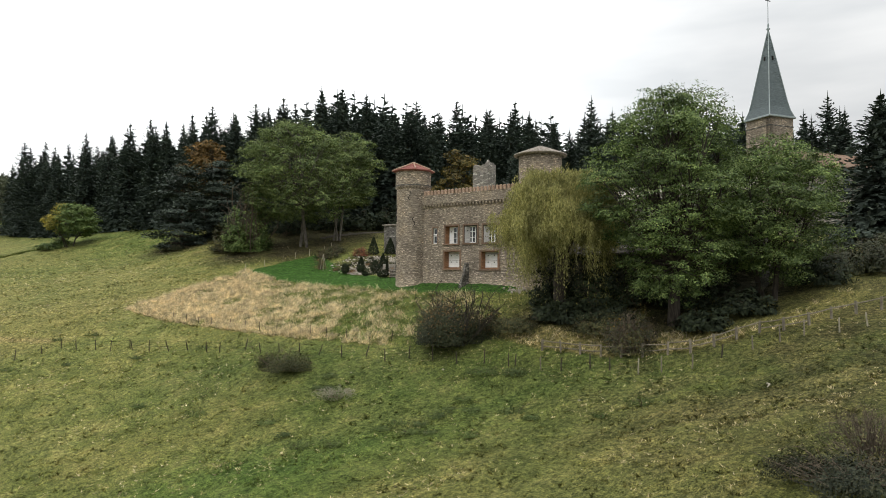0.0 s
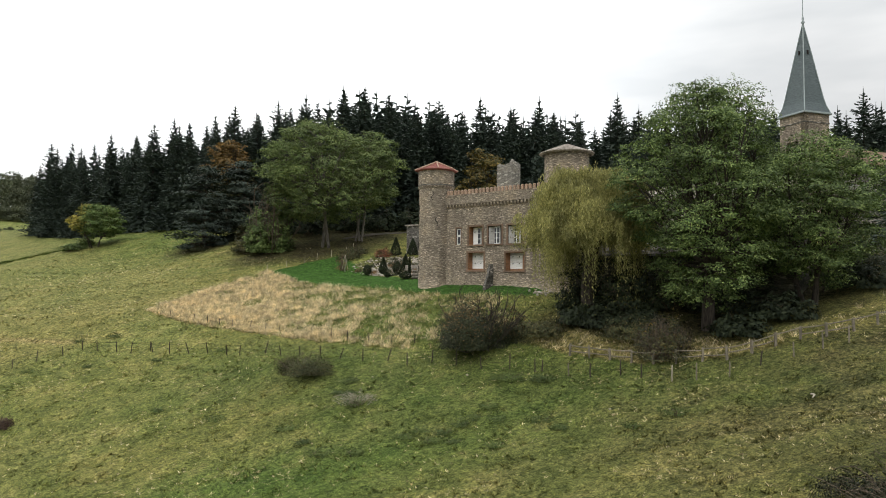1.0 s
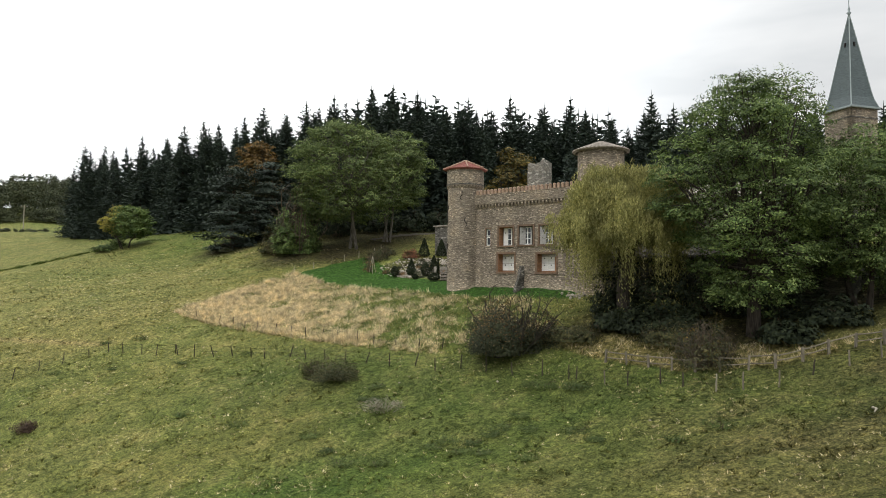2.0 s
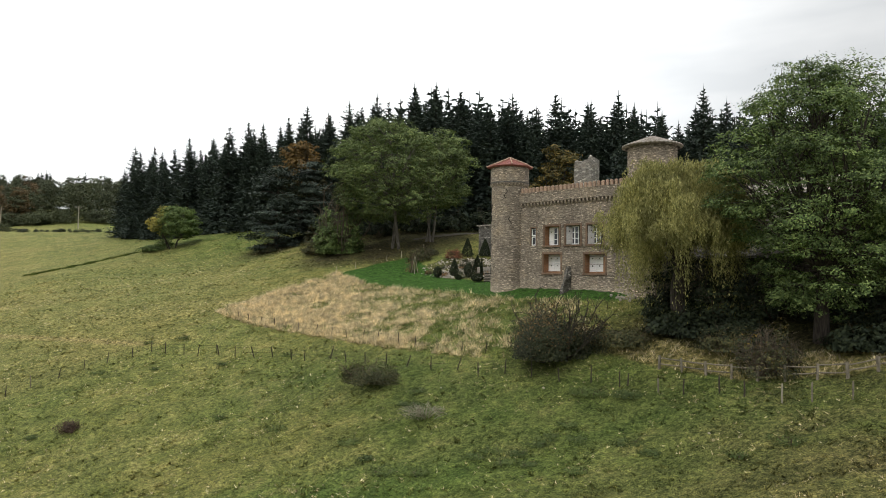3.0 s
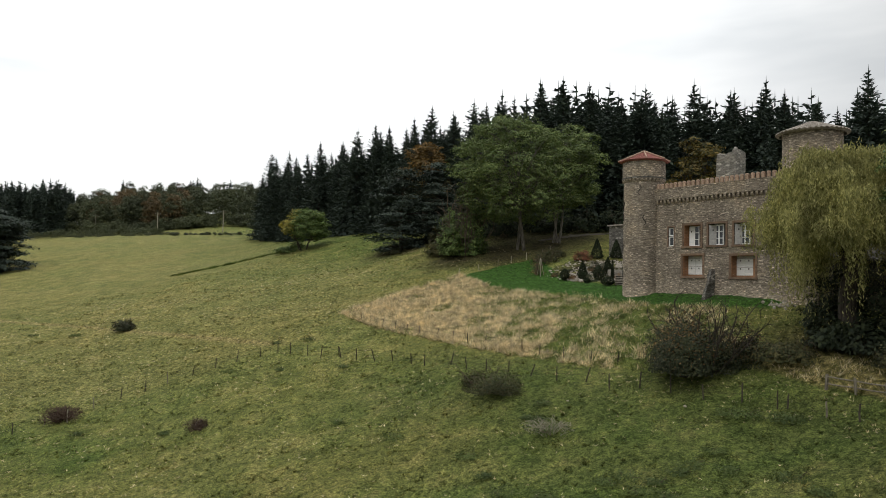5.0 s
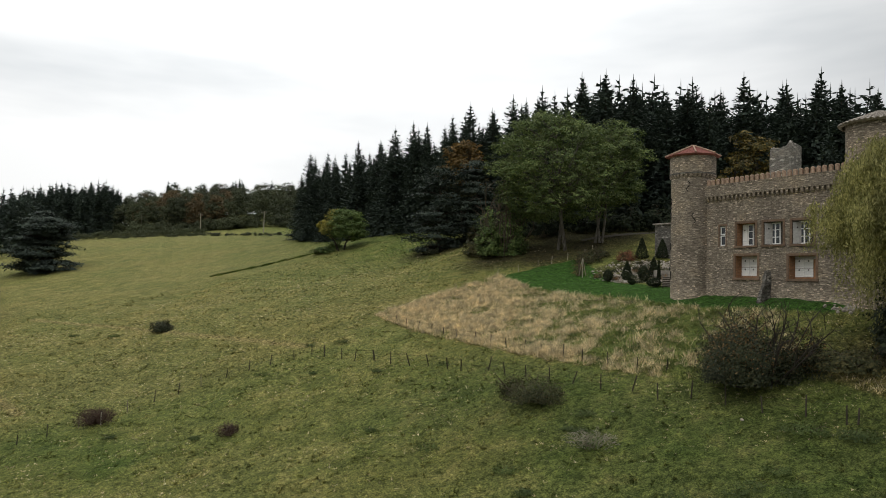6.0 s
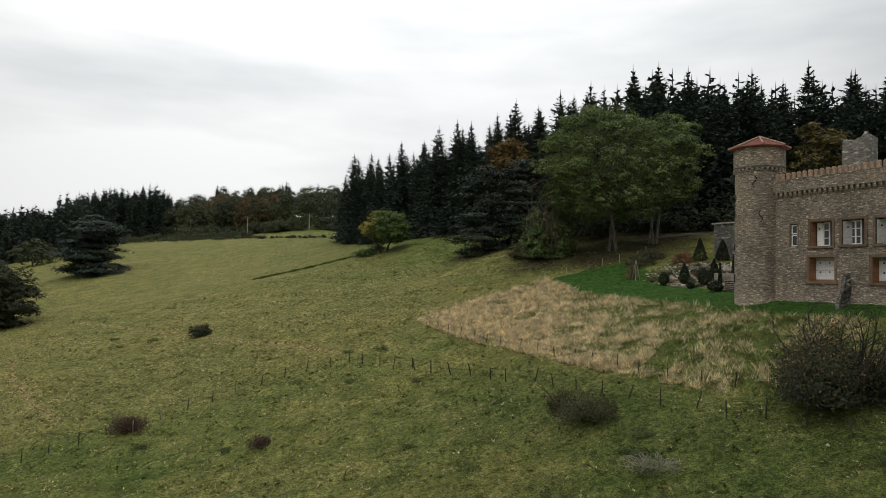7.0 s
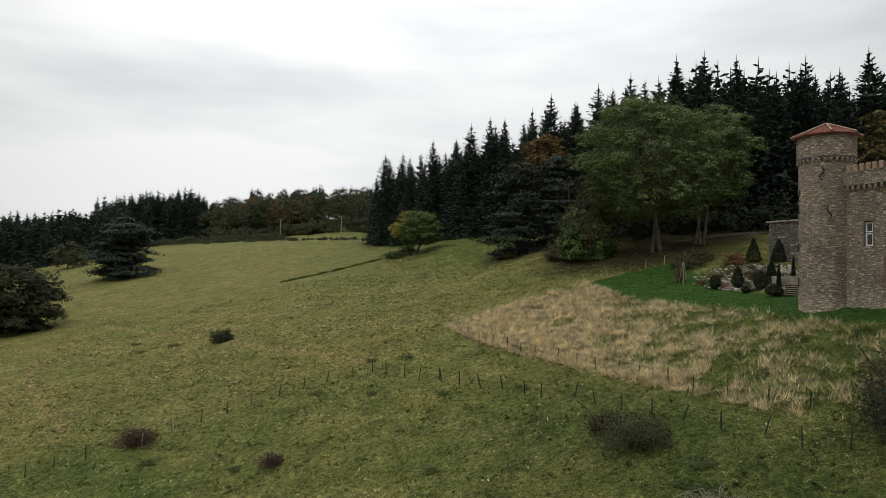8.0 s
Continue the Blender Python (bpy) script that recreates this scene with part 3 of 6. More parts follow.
def pierced_wall(x0, x1, z0, z1, thick, holes):
    """A wall with openings right through it, from a grid of its edges."""
    xs = sorted({x0, x1, *(h[0] for h in holes), *(h[1] for h in holes)})
    zs = sorted({z0, z1, *(h[2] for h in holes), *(h[3] for h in holes)})
    bm = bmesh.new()

    def solid(i, j):
        if not (0 <= i < len(xs) - 1 and 0 <= j < len(zs) - 1):
            return False
        cx, cz = (xs[i] + xs[i + 1]) / 2, (zs[j] + zs[j + 1]) / 2
        return not any(h[0] < cx < h[1] and h[2] < cz < h[3] for h in holes)

    def quad(*corners):
        bm.faces.new([bm.verts.new(c) for c in corners])
    for i in range(len(xs) - 1):
        for j in range(len(zs) - 1):
            if not solid(i, j):
                continue
            a, b, c, d = xs[i], xs[i + 1], zs[j], zs[j + 1]
            quad((a, 0, c), (b, 0, c), (b, 0, d), (a, 0, d))
            quad((b, thick, c), (a, thick, c), (a, thick, d), (b, thick, d))
            if not solid(i - 1, j):
                quad((a, thick, c), (a, 0, c), (a, 0, d), (a, thick, d))
            if not solid(i + 1, j):
                quad((b, 0, c), (b, thick, c), (b, thick, d), (b, 0, d))
            if not solid(i, j - 1):
                quad((a, 0, c), (a, thick, c), (b, thick, c), (b, 0, c))
            if not solid(i, j + 1):
                quad((a, 0, d), (b, 0, d), (b, thick, d), (a, thick, d))
    bmesh.ops.remove_doubles(bm, verts=bm.verts, dist=0.001)
    return bm


part("front_wall", pierced_wall(-0.5, FRONT, -1.5, 9.72, 1.0, NICHES + SLITS), STONE, castle, "coursed brown rubble wall with deep window niches")
part("side_wall", box(bmesh.new(), FRONT, FRONT + 0.9, 0.05, 13.0, -1.5, 9.7), STONE, castle)
part("side_wall", box(bmesh.new(), -1.6, -0.6, 1.4, 13.0, -1.5, 9.7), STONE, castle)
part("back_wall", box(bmesh.new(), -0.6, FRONT, 12.2, 13.0, -1.5, 9.7), STONE, castle)
part("roof_deck", box(bmesh.new(), -0.6, FRONT, 1.0, 12.2, 9.3, 9.55), TILE_GREY, castle)
part("floor_slab", box(bmesh.new(), -0.6, FRONT, 1.0, 12.2, 5.25, 5.5), DARK_ROOM, castle)
part("parapet", box(bmesh.new(), -0.35, FRONT, -0.22, 0.32, 9.72, WALL_TOP, 0.02), STONE, castle, "stone parapet carried out on small corbels")
# corbels under the parapet: a block with a rounded foot
bm = bmesh.new()
prof = [(0.0, 0.36), (-0.215, 0.36), (-0.215, 0.21), (-0.18, 0.11), (-0.10, 0.03), (0.0, 0.0)]
for sgn in (-1, 1):
    bm.faces.new([bm.verts.new((sgn * 0.095, y, z)) for y, z in prof])
for k in range(len(prof)):
    k2 = (k + 1) % len(prof)
    bm.verts.ensure_lookup_table()
    bm.faces.new([bm.verts[k], bm.verts[k2], bm.verts[len(prof) + k2], bm.verts[len(prof) + k]])
corbel = part("corbel", bm, STONE, castle, m=pose(0.12, 0, 9.36))
for k in range(1, 33):
    c = new("corbel", corbel.data)
    c.parent = castle
    c.matrix_local = pose(0.12 + 0.372 * k, 0, 9.36)
# round-headed merlons along the parapet
bm = bmesh.new()
arc = [(0.125 * math.cos(a), 0.36 + 0.125 * math.sin(a)) for a in np.linspace(0, math.pi, 9)]
outline = [(0.125, 0.0)] + arc + [(-0.125, 0.0)]
rings = [[bm.verts.new((x, y, z)) for x, z in outline] for y in (-0.22, 0.0)]
bm.faces.new(rings[0])
bm.faces.new(rings[1][::-1])
for k in range(len(outline)):
    k2 = (k + 1) % len(outline)
    bm.faces.new([rings[0][k], rings[0][k2], rings[1][k2], rings[1][k]])
bmesh.ops.bevel(bm, geom=[e for e in bm.edges if abs(e.verts[0].co.y - e.verts[1].co.y) < 0.01], offset=0.025, segments=1, affect="EDGES")
merlon = part("merlon", bm, MERLON_CLAY, castle, "round-headed clay merlon", m=pose(0.18, 0, WALL_TOP - 0.01))
rng = np.random.default_rng(3)
for k in range(1, 29):
    c = new("merlon", merlon.data)
    c.parent = castle
    c.matrix_local = pose(0.18 + 0.425 * k, 0, WALL_TOP - 0.01, rng.normal(0, 1.2), rng.normal(0, 1.2), rng.normal(0, 2))
part("coping", box(bmesh.new(), -0.3, FRONT, -0.25, 0.36, WALL_TOP - 0.06, WALL_TOP + 0.02, 0.015), STONE, castle, "stone coping strip")


def frame_round(x0, x1, z0, z1, wide, y0, y1):
    bm = bmesh.new()
    box(bm, x0 - wide, x0, y0, y1, z0 - wide * 0.6, z1 + wide, 0.008)
    box(bm, x1, x1 + wide, y0, y1, z0 - wide * 0.6, z1 + wide, 0.008)
    box(bm, x0, x1, y0 + 0.004, y1 - 0.004, z1, z1 + wide, 0.008)
    return bm


def casement(x0, x1, y, z0, z1, columns, rows, host):
    """A white timber casement with glazing bars; its panes lie under it."""
    bm = bmesh.new()
    f = 0.075
    box(bm, x0, x0 + f, y - 0.04, y + 0.04, z0, z1)
    box(bm, x1 - f, x1, y - 0.04, y + 0.04, z0, z1)
    box(bm, x0 + f, x1 - f, y - 0.038, y + 0.038, z0, z0 + f)
    box(bm, x0 + f, x1 - f, y - 0.038, y + 0.038, z1 - f, z1)
    for k in range(1, columns):
        at = x0 + (x1 - x0) * k / columns
        w = 0.05 if k * 2 == columns else 0.022
        box(bm, at - w, at + w, y - 0.034, y + 0.034, z0 + f, z1 - f)
    for k in range(1, rows):
        at = z0 + (z1 - z0) * k / rows
        box(bm, x0 + f, x1 - f, y - 0.03, y + 0.03, at - 0.024, at + 0.024)
    w = part("window", bm, WHITE_PAINT, host, "white timber casement window")
    for i in range(columns):
        for j in range(rows):
            a, b = x0 + (x1 - x0) * i / columns, x0 + (x1 - x0) * (i + 1) / columns
            c, d = z0 + (z1 - z0) * j / rows, z0 + (z1 - z0) * (j + 1) / rows
            part("pane", box(bmesh.new(), a + 0.02, b - 0.02, y - 0.006, y + 0.006, c + 0.02, d - 0.02), GLASS, w)
    return w


def shutter(x0, x1, y, z0, z1, mat, host, label):
    """A boarded shutter leaf with two ledges."""
    bm = bmesh.new()
    n = max(2, round((x1 - x0) / 0.16))
    front = []
    for k in range(n):  # boards with a groove between each
        p, q = x0 + (x1 - x0) * k / n, x0 + (x1 - x0) * (k + 1) / n
        front += [(p + 0.006, y - 0.02), (q - 0.006, y - 0.02)]
        if k < n - 1:
            front += [(q - 0.004, y - 0.008), (q + 0.004, y - 0.008)]
    plan = front + [(x1 - 0.006, y + 0.02), (x0 + 0.006, y + 0.02)]
    ends = [[bm.verts.new((px, py, pz)) for px, py in plan] for pz in (z0, z1)]
    for k in range(len(plan)):
        k2 = (k + 1) % len(plan)
        bm.faces.new([ends[0][k], ends[0][k2], ends[1][k2], ends[1][k]])
    bm.faces.new(ends[0][::-1])
    bm.faces.new(ends[1])
    s = part("shutter", bm, mat, host, label)
    for at in (0.2, 0.8):
        zc = z0 + (z1 - z0) * at
        part("ledge", box(bmesh.new(), x0 + 0.02, x1 - 0.02, y - 0.036, y - 0.0195, zc - 0.04, zc + 0.04, 0.004), mat, s)
    hb = bmesh.new()
    box(hb, (x0 + x1) / 2 - 0.045, (x0 + x1) / 2 + 0.045, y - 0.05, y - 0.037, z0 + (z1 - z0) * 0.70, z0 + (z1 - z0) * 0.70 + 0.12, 0.004)
    part("latch", hb, IRON, s)
    return s


def niche_lining(x0, x1, z0, z1, deep, host):
    """Timber boards on both cheeks and under the head of a niche."""
    n = 7
    for k in range(n):
        a, b = z0 + (z1 - z0) * k / n, z0 + (z1 - z0) * (k + 1) / n
        part("lining_board", box(bmesh.new(), x0 + 0.002, x0 + 0.03, 0.02, deep, a + 0.004, b - 0.004, 0.003), WOOD_BROWN, host)
        part("lining_board", box(bmesh.new(), x1 - 0.03, x1 - 0.002, 0.02, deep, a + 0.004, b - 0.004, 0.003), WOOD_BROWN, host)
    part("head_board", box(bmesh.new(), x0 + 0.03, x1 - 0.03, 0.02, deep, z1 - 0.03, z1 - 0.002), WOOD_BROWN, host)


for k, (x0, x1, z0, z1) in enumerate(NICHES):
    surround = part("window_surround", frame_round(x0, x1, z0, z1, 0.17, -0.05, 0.05), FRAME_STONE, castle, "brown dressed surround of a window niche")
    part("sill", box(bmesh.new(), x0 - 0.2, x1 + 0.2, -0.10, 0.06, z0 - 0.16, z0 - 0.002, 0.015), FRAME_STONE, surround)
    deep = 0.70 if k > 2 else (0.62 if k == 0 else 0.46)
    if k > 2 or k == 0:
        niche_lining(x0, x1, z0, z1, deep, surround)
    # upper niches get a dark panel in place of the room's shade
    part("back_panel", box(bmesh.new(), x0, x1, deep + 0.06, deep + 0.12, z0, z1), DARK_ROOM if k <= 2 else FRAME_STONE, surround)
    if k > 2:  # lower storey: pairs of closed white shutters
        mid = x0 + 0.70
        half_way = (z0 + 0.14 + z1 - 0.23) / 2
        for lo, hi in ((z0 + 0.15, half_way - 0.012), (half_way + 0.012, z1 - 0.24)):
            shutter(x0 + 0.03, mid - 0.008, deep, lo, hi, WHITE_PAINT, castle, "closed white boarded shutter")
            shutter(mid + 0.008, x0 + 1.38, deep, lo, hi, WHITE_PAINT, castle, "closed white boarded shutter")
        part("head_panel", box(bmesh.new(), x0 + 0.03, x1 - 0.03, deep - 0.02, deep + 0.05, z1 - 0.23, z1 - 0.01, 0.006), SHUTTER_PALE, surround, "pale boarded panel")
        part("apron_panel", box(bmesh.new(), x0 + 0.03, x0 + 1.38, deep - 0.02, deep + 0.05, z0 + 0.01, z0 + 0.14, 0.006), WOOD_BROWN, surround, "brown boarded panel below the shutters")
        part("cheek_panel", box(bmesh.new(), x0 + 1.385, x1 - 0.03, deep - 0.02, deep + 0.05, z0 + 0.01, z1 - 0.24, 0.006), WOOD_BROWN, surround)
    elif k == 0:
        casement(x0 + 0.10, x0 + 1.02, deep, z0 + 0.03, z1 - 0.05, 2, 3, castle)
        shutter(x0 + 0.12, x0 + 0.54, deep - 0.07, z0 + 0.05, z1 - 0.10, WHITE_PAINT, castle, "half-open white shutter leaf")
    else:
        casement(x0 + 0.22, x0 + 1.04, deep, z0 + 0.03, z1 - 0.05, 2, 3, castle)
        leaf = shutter(0.0, 0.56, 0.0, z0 + 0.04, z1 - 0.08, SHUTTER_PALE, castle, "pale weathered shutter folded against its niche")
        leaf.matrix_local = pose(x0 + 0.05, deep - 0.44, 0, 0, 0, 52)
# dark sheets close the slits in place of unlit rooms
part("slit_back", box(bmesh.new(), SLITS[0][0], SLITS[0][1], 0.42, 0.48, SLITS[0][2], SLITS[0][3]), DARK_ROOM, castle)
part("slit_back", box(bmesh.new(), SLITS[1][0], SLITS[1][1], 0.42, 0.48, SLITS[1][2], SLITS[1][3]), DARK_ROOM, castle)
for x0, x1, z0, z1 in SLITS:
    part("window_surround", frame_round(x0, x1, z0, z1, 0.11, -0.02, 0.05), FRAME_STONE, castle)
casement(1.12, 1.60, 0.18, 6.70, 7.34, 1, 1, castle)
casement(1.12, 1.60, 0.18, 5.84, 6.64, 1, 1, castle)
casement(9.80, 10.20, 0.2, 5.80, 6.64, 1, 1, castle)
# a broken spur of masonry against the foot of the front
bm = bmesh.new()
rows = [(0.9, 1.40, 0.30), (1.6, 1.26, 0.28), (2.2, 1.04, 0.27), (2.8, 0.90, 0.26), (3.4, 0.62, 0.25), (3.9, 0.46, 0.20)]
last = None
for z, out, wide in rows:
    jig = rng.normal(0, 0.05, 4)
    cx = 5.45 - 0.02 * z
    ring = [bm.verts.new(p) for p in ((cx - wide / 2 + jig[0], 0.06, z), (cx - wide / 2 + jig[1], -out + jig[2], z), (cx + wide / 2 + jig[2], -out + jig[3], z), (cx + wide / 2 + jig[3], 0.06, z))]
    if last:
        for k in range(3):
            bm.faces.new([last[k], last[k + 1], ring[k + 1], ring[k]])
    last = ring
bm.faces.new(last)
bmesh.ops.subdivide_edges(bm, edges=bm.edges, cuts=3, use_grid_fill=True)
for v in bm.verts:
    if v.co.y < 0:
        v.co += Vector(rng.normal(0, 0.022, 3))
part("buttress", bm, STONE_GREY, castle, "thin broken masonry spur against the wall")


def round_tower(cx, cy, r, z0, z1, seg=48):
    """A drum with UV round its girth."""
    a = np.linspace(0, 2 * np.pi, seg + 1)
    zs = np.linspace(z0, z1, max(2, int((z1 - z0) / 0.5)))
    v = np.array([(cx + r * math.cos(t), cy + r * math.sin(t), z) for z in zs for t in a])
    uv = np.array([(r * t, z) for z in zs for t in a])
    w = seg + 1
    f = [(i * w + j, i * w + j + 1, (i + 1) * w + j + 1, (i + 1) * w + j) for i in range(len(zs) - 1) for j in range(seg)]
    return v, np.array(f), uv


def tiled_cone(cx, cy, r, z0, rise, facets, ribs, wave, seg=192, courses=9):
    """A low tiled roof: round or faceted, with barrel ribs that run down it and stepped courses."""
    a = np.linspace(0, 2 * np.pi, seg + 1)[:-1]
    half = np.pi / facets if facets else 0.0
    shape = np.cos(half) / np.cos((a % (2 * half)) - half) if facets else np.ones_like(a)
    v, f = [], []
    for k in range(courses + 1):
        t = k / courses
        for lip in (0.0, 0.035):
            rr = r * (1.0 - t) * shape
            z = z0 + rise * t - lip + wave * np.cos(a * ribs) * (1 - t) ** 0.5
            v.append(np.stack([cx + rr * np.cos(a), cy + rr * np.sin(a), z], 1))
    v.append(np.stack([cx + r * 0.9 * shape * np.cos(a), cy + r * 0.9 * shape * np.sin(a), np.full(seg, z0 - 0.16)], 1))
    order = [2 * courses + 2]
    for k in range(courses + 1):
        order += [2 * k + 1, 2 * k] if k == 0 else [2 * k + 1, 2 * k]
    for p, q in zip(order, order[1:]):
        for j in range(seg):
            k = (j + 1) % seg
            f.append((p * seg + j, p * seg + k, q * seg + k, q * seg + j))
    return np.concatenate(v), np.array(f)


def corbel_ring(cx, cy, r, z, count, host):
    for k in range(count):
        t = 2 * math.pi * k / count
        c = new("corbel", corbel.data)
        c.parent = host
        c.matrix_local = pose(cx + r * math.cos(t), cy + r * math.sin(t), z, 0, 0, math.degrees(t) + 90)


TX, TY, TR = -1.72, 0.30, 1.68
v, f, uv = round_tower(TX, TY, TR, -1.5, 11.72)
tower = part("round_tower", mesh_of("round_tower", v, f, STONE, True, uv), STONE, castle, "slender round tower of coursed rubble")
v, f, uv = round_tower(TX, TY, TR + 0.12, 11.72, 13.32)
part("drum", mesh_of("drum", v, f, STONE, True, uv), STONE, tower, "corbelled upper drum of lighter stone")
v, f, uv = round_tower(TX, TY, TR + 0.15, 11.66, 11.78)
part("string_course", mesh_of("string_course", v, f, STONE_GREY, True, uv), STONE_GREY, tower)
corbel_ring(TX, TY, TR - 0.08, 11.34, 32, tower)
v, f = tiled_cone(TX, TY, 2.18, 13.28, 0.93, 8, 56, 0.022)
roof = part("roof", mesh_of("roof", v, f, TILE_RED), TILE_RED, castle, "low eight-sided roof of red clay tiles")
for k in range(8):
    t = 2 * math.pi * k / 8
    line = [(TX + 2.20 * q * math.cos(t), TY + 2.20 * q * math.sin(t), 13.32 + 0.93 * (1 - q)) for q in np.linspace(1.0, 0.02, 6)]
    vv, ff = tube(line, [0.06] * 6, 8)
    part("ridge_tile", mesh_of("ridge_tile", vv, ff, MERLON_CLAY, True), MERLON_CLAY, roof)
RX, RY, RR = 11.6, 2.75, 2.0
v, f, uv = round_tower(RX, RY, RR, 8.5, 14.0)
keep = part("round_tower", mesh_of("round_tower", v, f, STONE, True, uv), STONE, castle, "stout round tower with a grey tiled roof")
v, f = tiled_cone(RX, RY, 2.46, 13.95, 0.96, 0, 44, 0.05)
part("roof", mesh_of("roof", v, f, TILE_GREY), TILE_GREY, keep, "low round roof of lichened grey tiles")
# iron wall ties on the tower: three S-shaped, three crosses
for ang, zc, flip in ((-62, 10.62, 1), (-124, 9.35, 1), (-48, 8.05, -1)):
    t0 = radians(ang)
    line = []
    for q in np.linspace(-1, 1, 17):
        off = 0.13 * math.sin(q * math.pi) * flip
        t1 = t0 + off / TR
        line.append((TX + (TR + 0.03) * math.cos(t1), TY + (TR + 0.03) * math.sin(t1), zc + 0.42 * q))
    vv, ff = tube(line, [0.035] * 17, 6)
    part("wall_tie", mesh_of("wall_tie", vv, ff, IRON, True), IRON, tower, "S-shaped black iron wall tie")
for zc in (8.4, 5.85, 3.5):
    t0 = radians(-128)
    bm = bmesh.new()
    box(bm, -0.03, 0.03, -0.04, 0.02, -0.3, 0.3, 0.006)
    box(bm, -0.12, 0.12, -0.036, 0.016, 0.06, 0.12, 0.006)
    part("wall_tie", bm, IRON, tower, "cross-shaped black iron wall tie", pose(TX + (TR + 0.01) * math.cos(t0), TY + (TR + 0.01) * math.sin(t0), zc, 0, 0, -38))

# the lower south wing, seen through the willow and ash
WING = 30.0
wing_holes = [(14.6, 15.4, 5.6, 7.3), (16.9, 17.7, 5.6, 7.3), (19.2, 20.0, 5.5, 7.2), (21.6, 22.4, 5.5, 7.2)]
bm = pierced_wall(FRONT + 0.9, WING, 4.0, 9.0, 0.6, wing_holes)
wing = part("wing_wall", bm, STONE_PALE, castle, "pale plastered wall of the south wing", pose(0, 1.6, 0))
for x0, x1, z0, z1 in wing_holes:
    casement(x0, x1, 1.9, z0, z1, 2, 3, castle)
# dark block in place of the wing's unlit rooms
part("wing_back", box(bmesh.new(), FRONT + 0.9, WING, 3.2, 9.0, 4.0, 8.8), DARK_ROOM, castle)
part("terrace_wall", box(bmesh.new(), FRONT + 0.9, WING + 1.0, 0.35, 8.8, -2.5, 4.45), STONE_DARK, castle, "dark stone retaining wall of the terrace")
part("terrace_coping", box(bmesh.new(), FRONT + 0.9, WING + 1.0, 0.2, 0.75, 4.45, 4.62, 0.02), STONE_GREY, castle)
bm = bmesh.new()
for k in range(60):
    a = FRONT + 0.9 + (WING - FRONT - 0.9) * k / 60
    b = a + (WING - FRONT - 0.9) / 60
    ring = [(a, 1.25, 8.98), (a, 5.4, 10.6), ((a + b) / 2, 5.4, 10.68), ((a + b) / 2, 1.25, 9.06), (b, 1.25, 8.98), (b, 5.4, 10.6)]
    vs = [bm.verts.new(p) for p in ring]
    bm.faces.new((vs[0], vs[3], vs[2], vs[1]))
    bm.faces.new((vs[3], vs[4], vs[5], vs[2]))
part("wing_roof", bm, TILE_GREY, castle, "grey tiled roof slope")

# a ruined square tower behind, and a low block beside the garden
ruin = thing("ruined_tower", on_ground(62.4, 64.6, -70), "broken grey stone tower without a roof", "ruin")
bm = bmesh.new()
box(bm, -1.1, 1.1, -1.1, 1.1, -1.0, 11.0)
bmesh.ops.subdivide_edges(bm, edges=bm.edges, cuts=7, use_grid_fill=True)
for v in bm.verts:
    v.co.x += 0.05 * math.sin(v.co.z * 3 + v.co.y * 5)
    if v.co.z > 10.5:
        v.co.z += 0.28 * swell(v.co.x * 3, v.co.y * 3, 1.0) + (0.5 if v.co.x > 0.6 else 0.0)
part("wall", bm, STONE_PALE, ruin)
block = thing("garden_outbuilding", on_ground(55.0, 73.2, -72), "low grey stone outbuilding behind the round tower", "outbuilding")
part("wall", box(bmesh.new(), -1.3, 3.5, -1.4, 2.0, -1.0, 3.4), STONE_GREY, block)
part("roof", box(bmesh.new(), -1.5, 3.7, -1.6, 2.2, 3.4, 3.55, 0.03), TILE_GREY, block, "thin flat stone roof")

# ---- the church ----
church = thing("church", pose(86.0, 38.3, ground_at(86.0, 38.3), 0, 0, -20), "stone village church with a slate spire", "church")
gz = ground_at(86.0, 38.3)
bm = pierced_wall(-1.86, 1.86, -1.0, 22.55 - gz, 0.6, [(-0.85, -0.2, 17.6 - gz, 19.4 - gz), (0.2, 0.85, 17.6 - gz, 19.4 - gz)])
part("tower_wall", bm, STONE, church, "square belfry wall", pose(0, -1.86, 0))
bm = pierced_wall(-1.86, 1.86, -1.0, 22.55 - gz, 0.6, [(-0.85, -0.2, 17.6 - gz, 19.4 - gz), (0.2, 0.85, 17.6 - gz, 19.4 - gz)])
part("tower_wall", bm, STONE, church, "square belfry wall", pose(-1.86, 0, 0, 0, 0, -90))
part("tower_wall", box(bmesh.new(), 1.26, 1.86, -1.25, 1.86, -1.0, 22.55 - gz), STONE, church)
part("tower_wall", box(bmesh.new(), -1.25, 1.25, 1.26, 1.86, -1.0, 22.55 - gz), STONE, church)
# dark block in place of the belfry's unlit inside
part("belfry_core", box(bmesh.new(), -1.2, 1.2, -1.2, 1.2, -1.0, 22.4 - gz), DARK_ROOM, church)
part("cornice", box(bmesh.new(), -2.1, 2.1, -2.1, 2.1, 22.5 - gz, 22.75 - gz, 0.05), ZINC, church, "grey moulded cornice")
part("frieze", box(bmesh.new(), -1.92, 1.92, -1.92, 1.92, 21.4 - gz, 21.55 - gz, 0.02), STONE_GREY, church)
# spire: four slate faces in courses, with zinc hips
courses, base, tall = 46, 1.66, 10.8


def half(t):
    return base * (1 - t) ** 0.98 + 0.07 + 0.22 * max(0.0, 1 - t * 9)


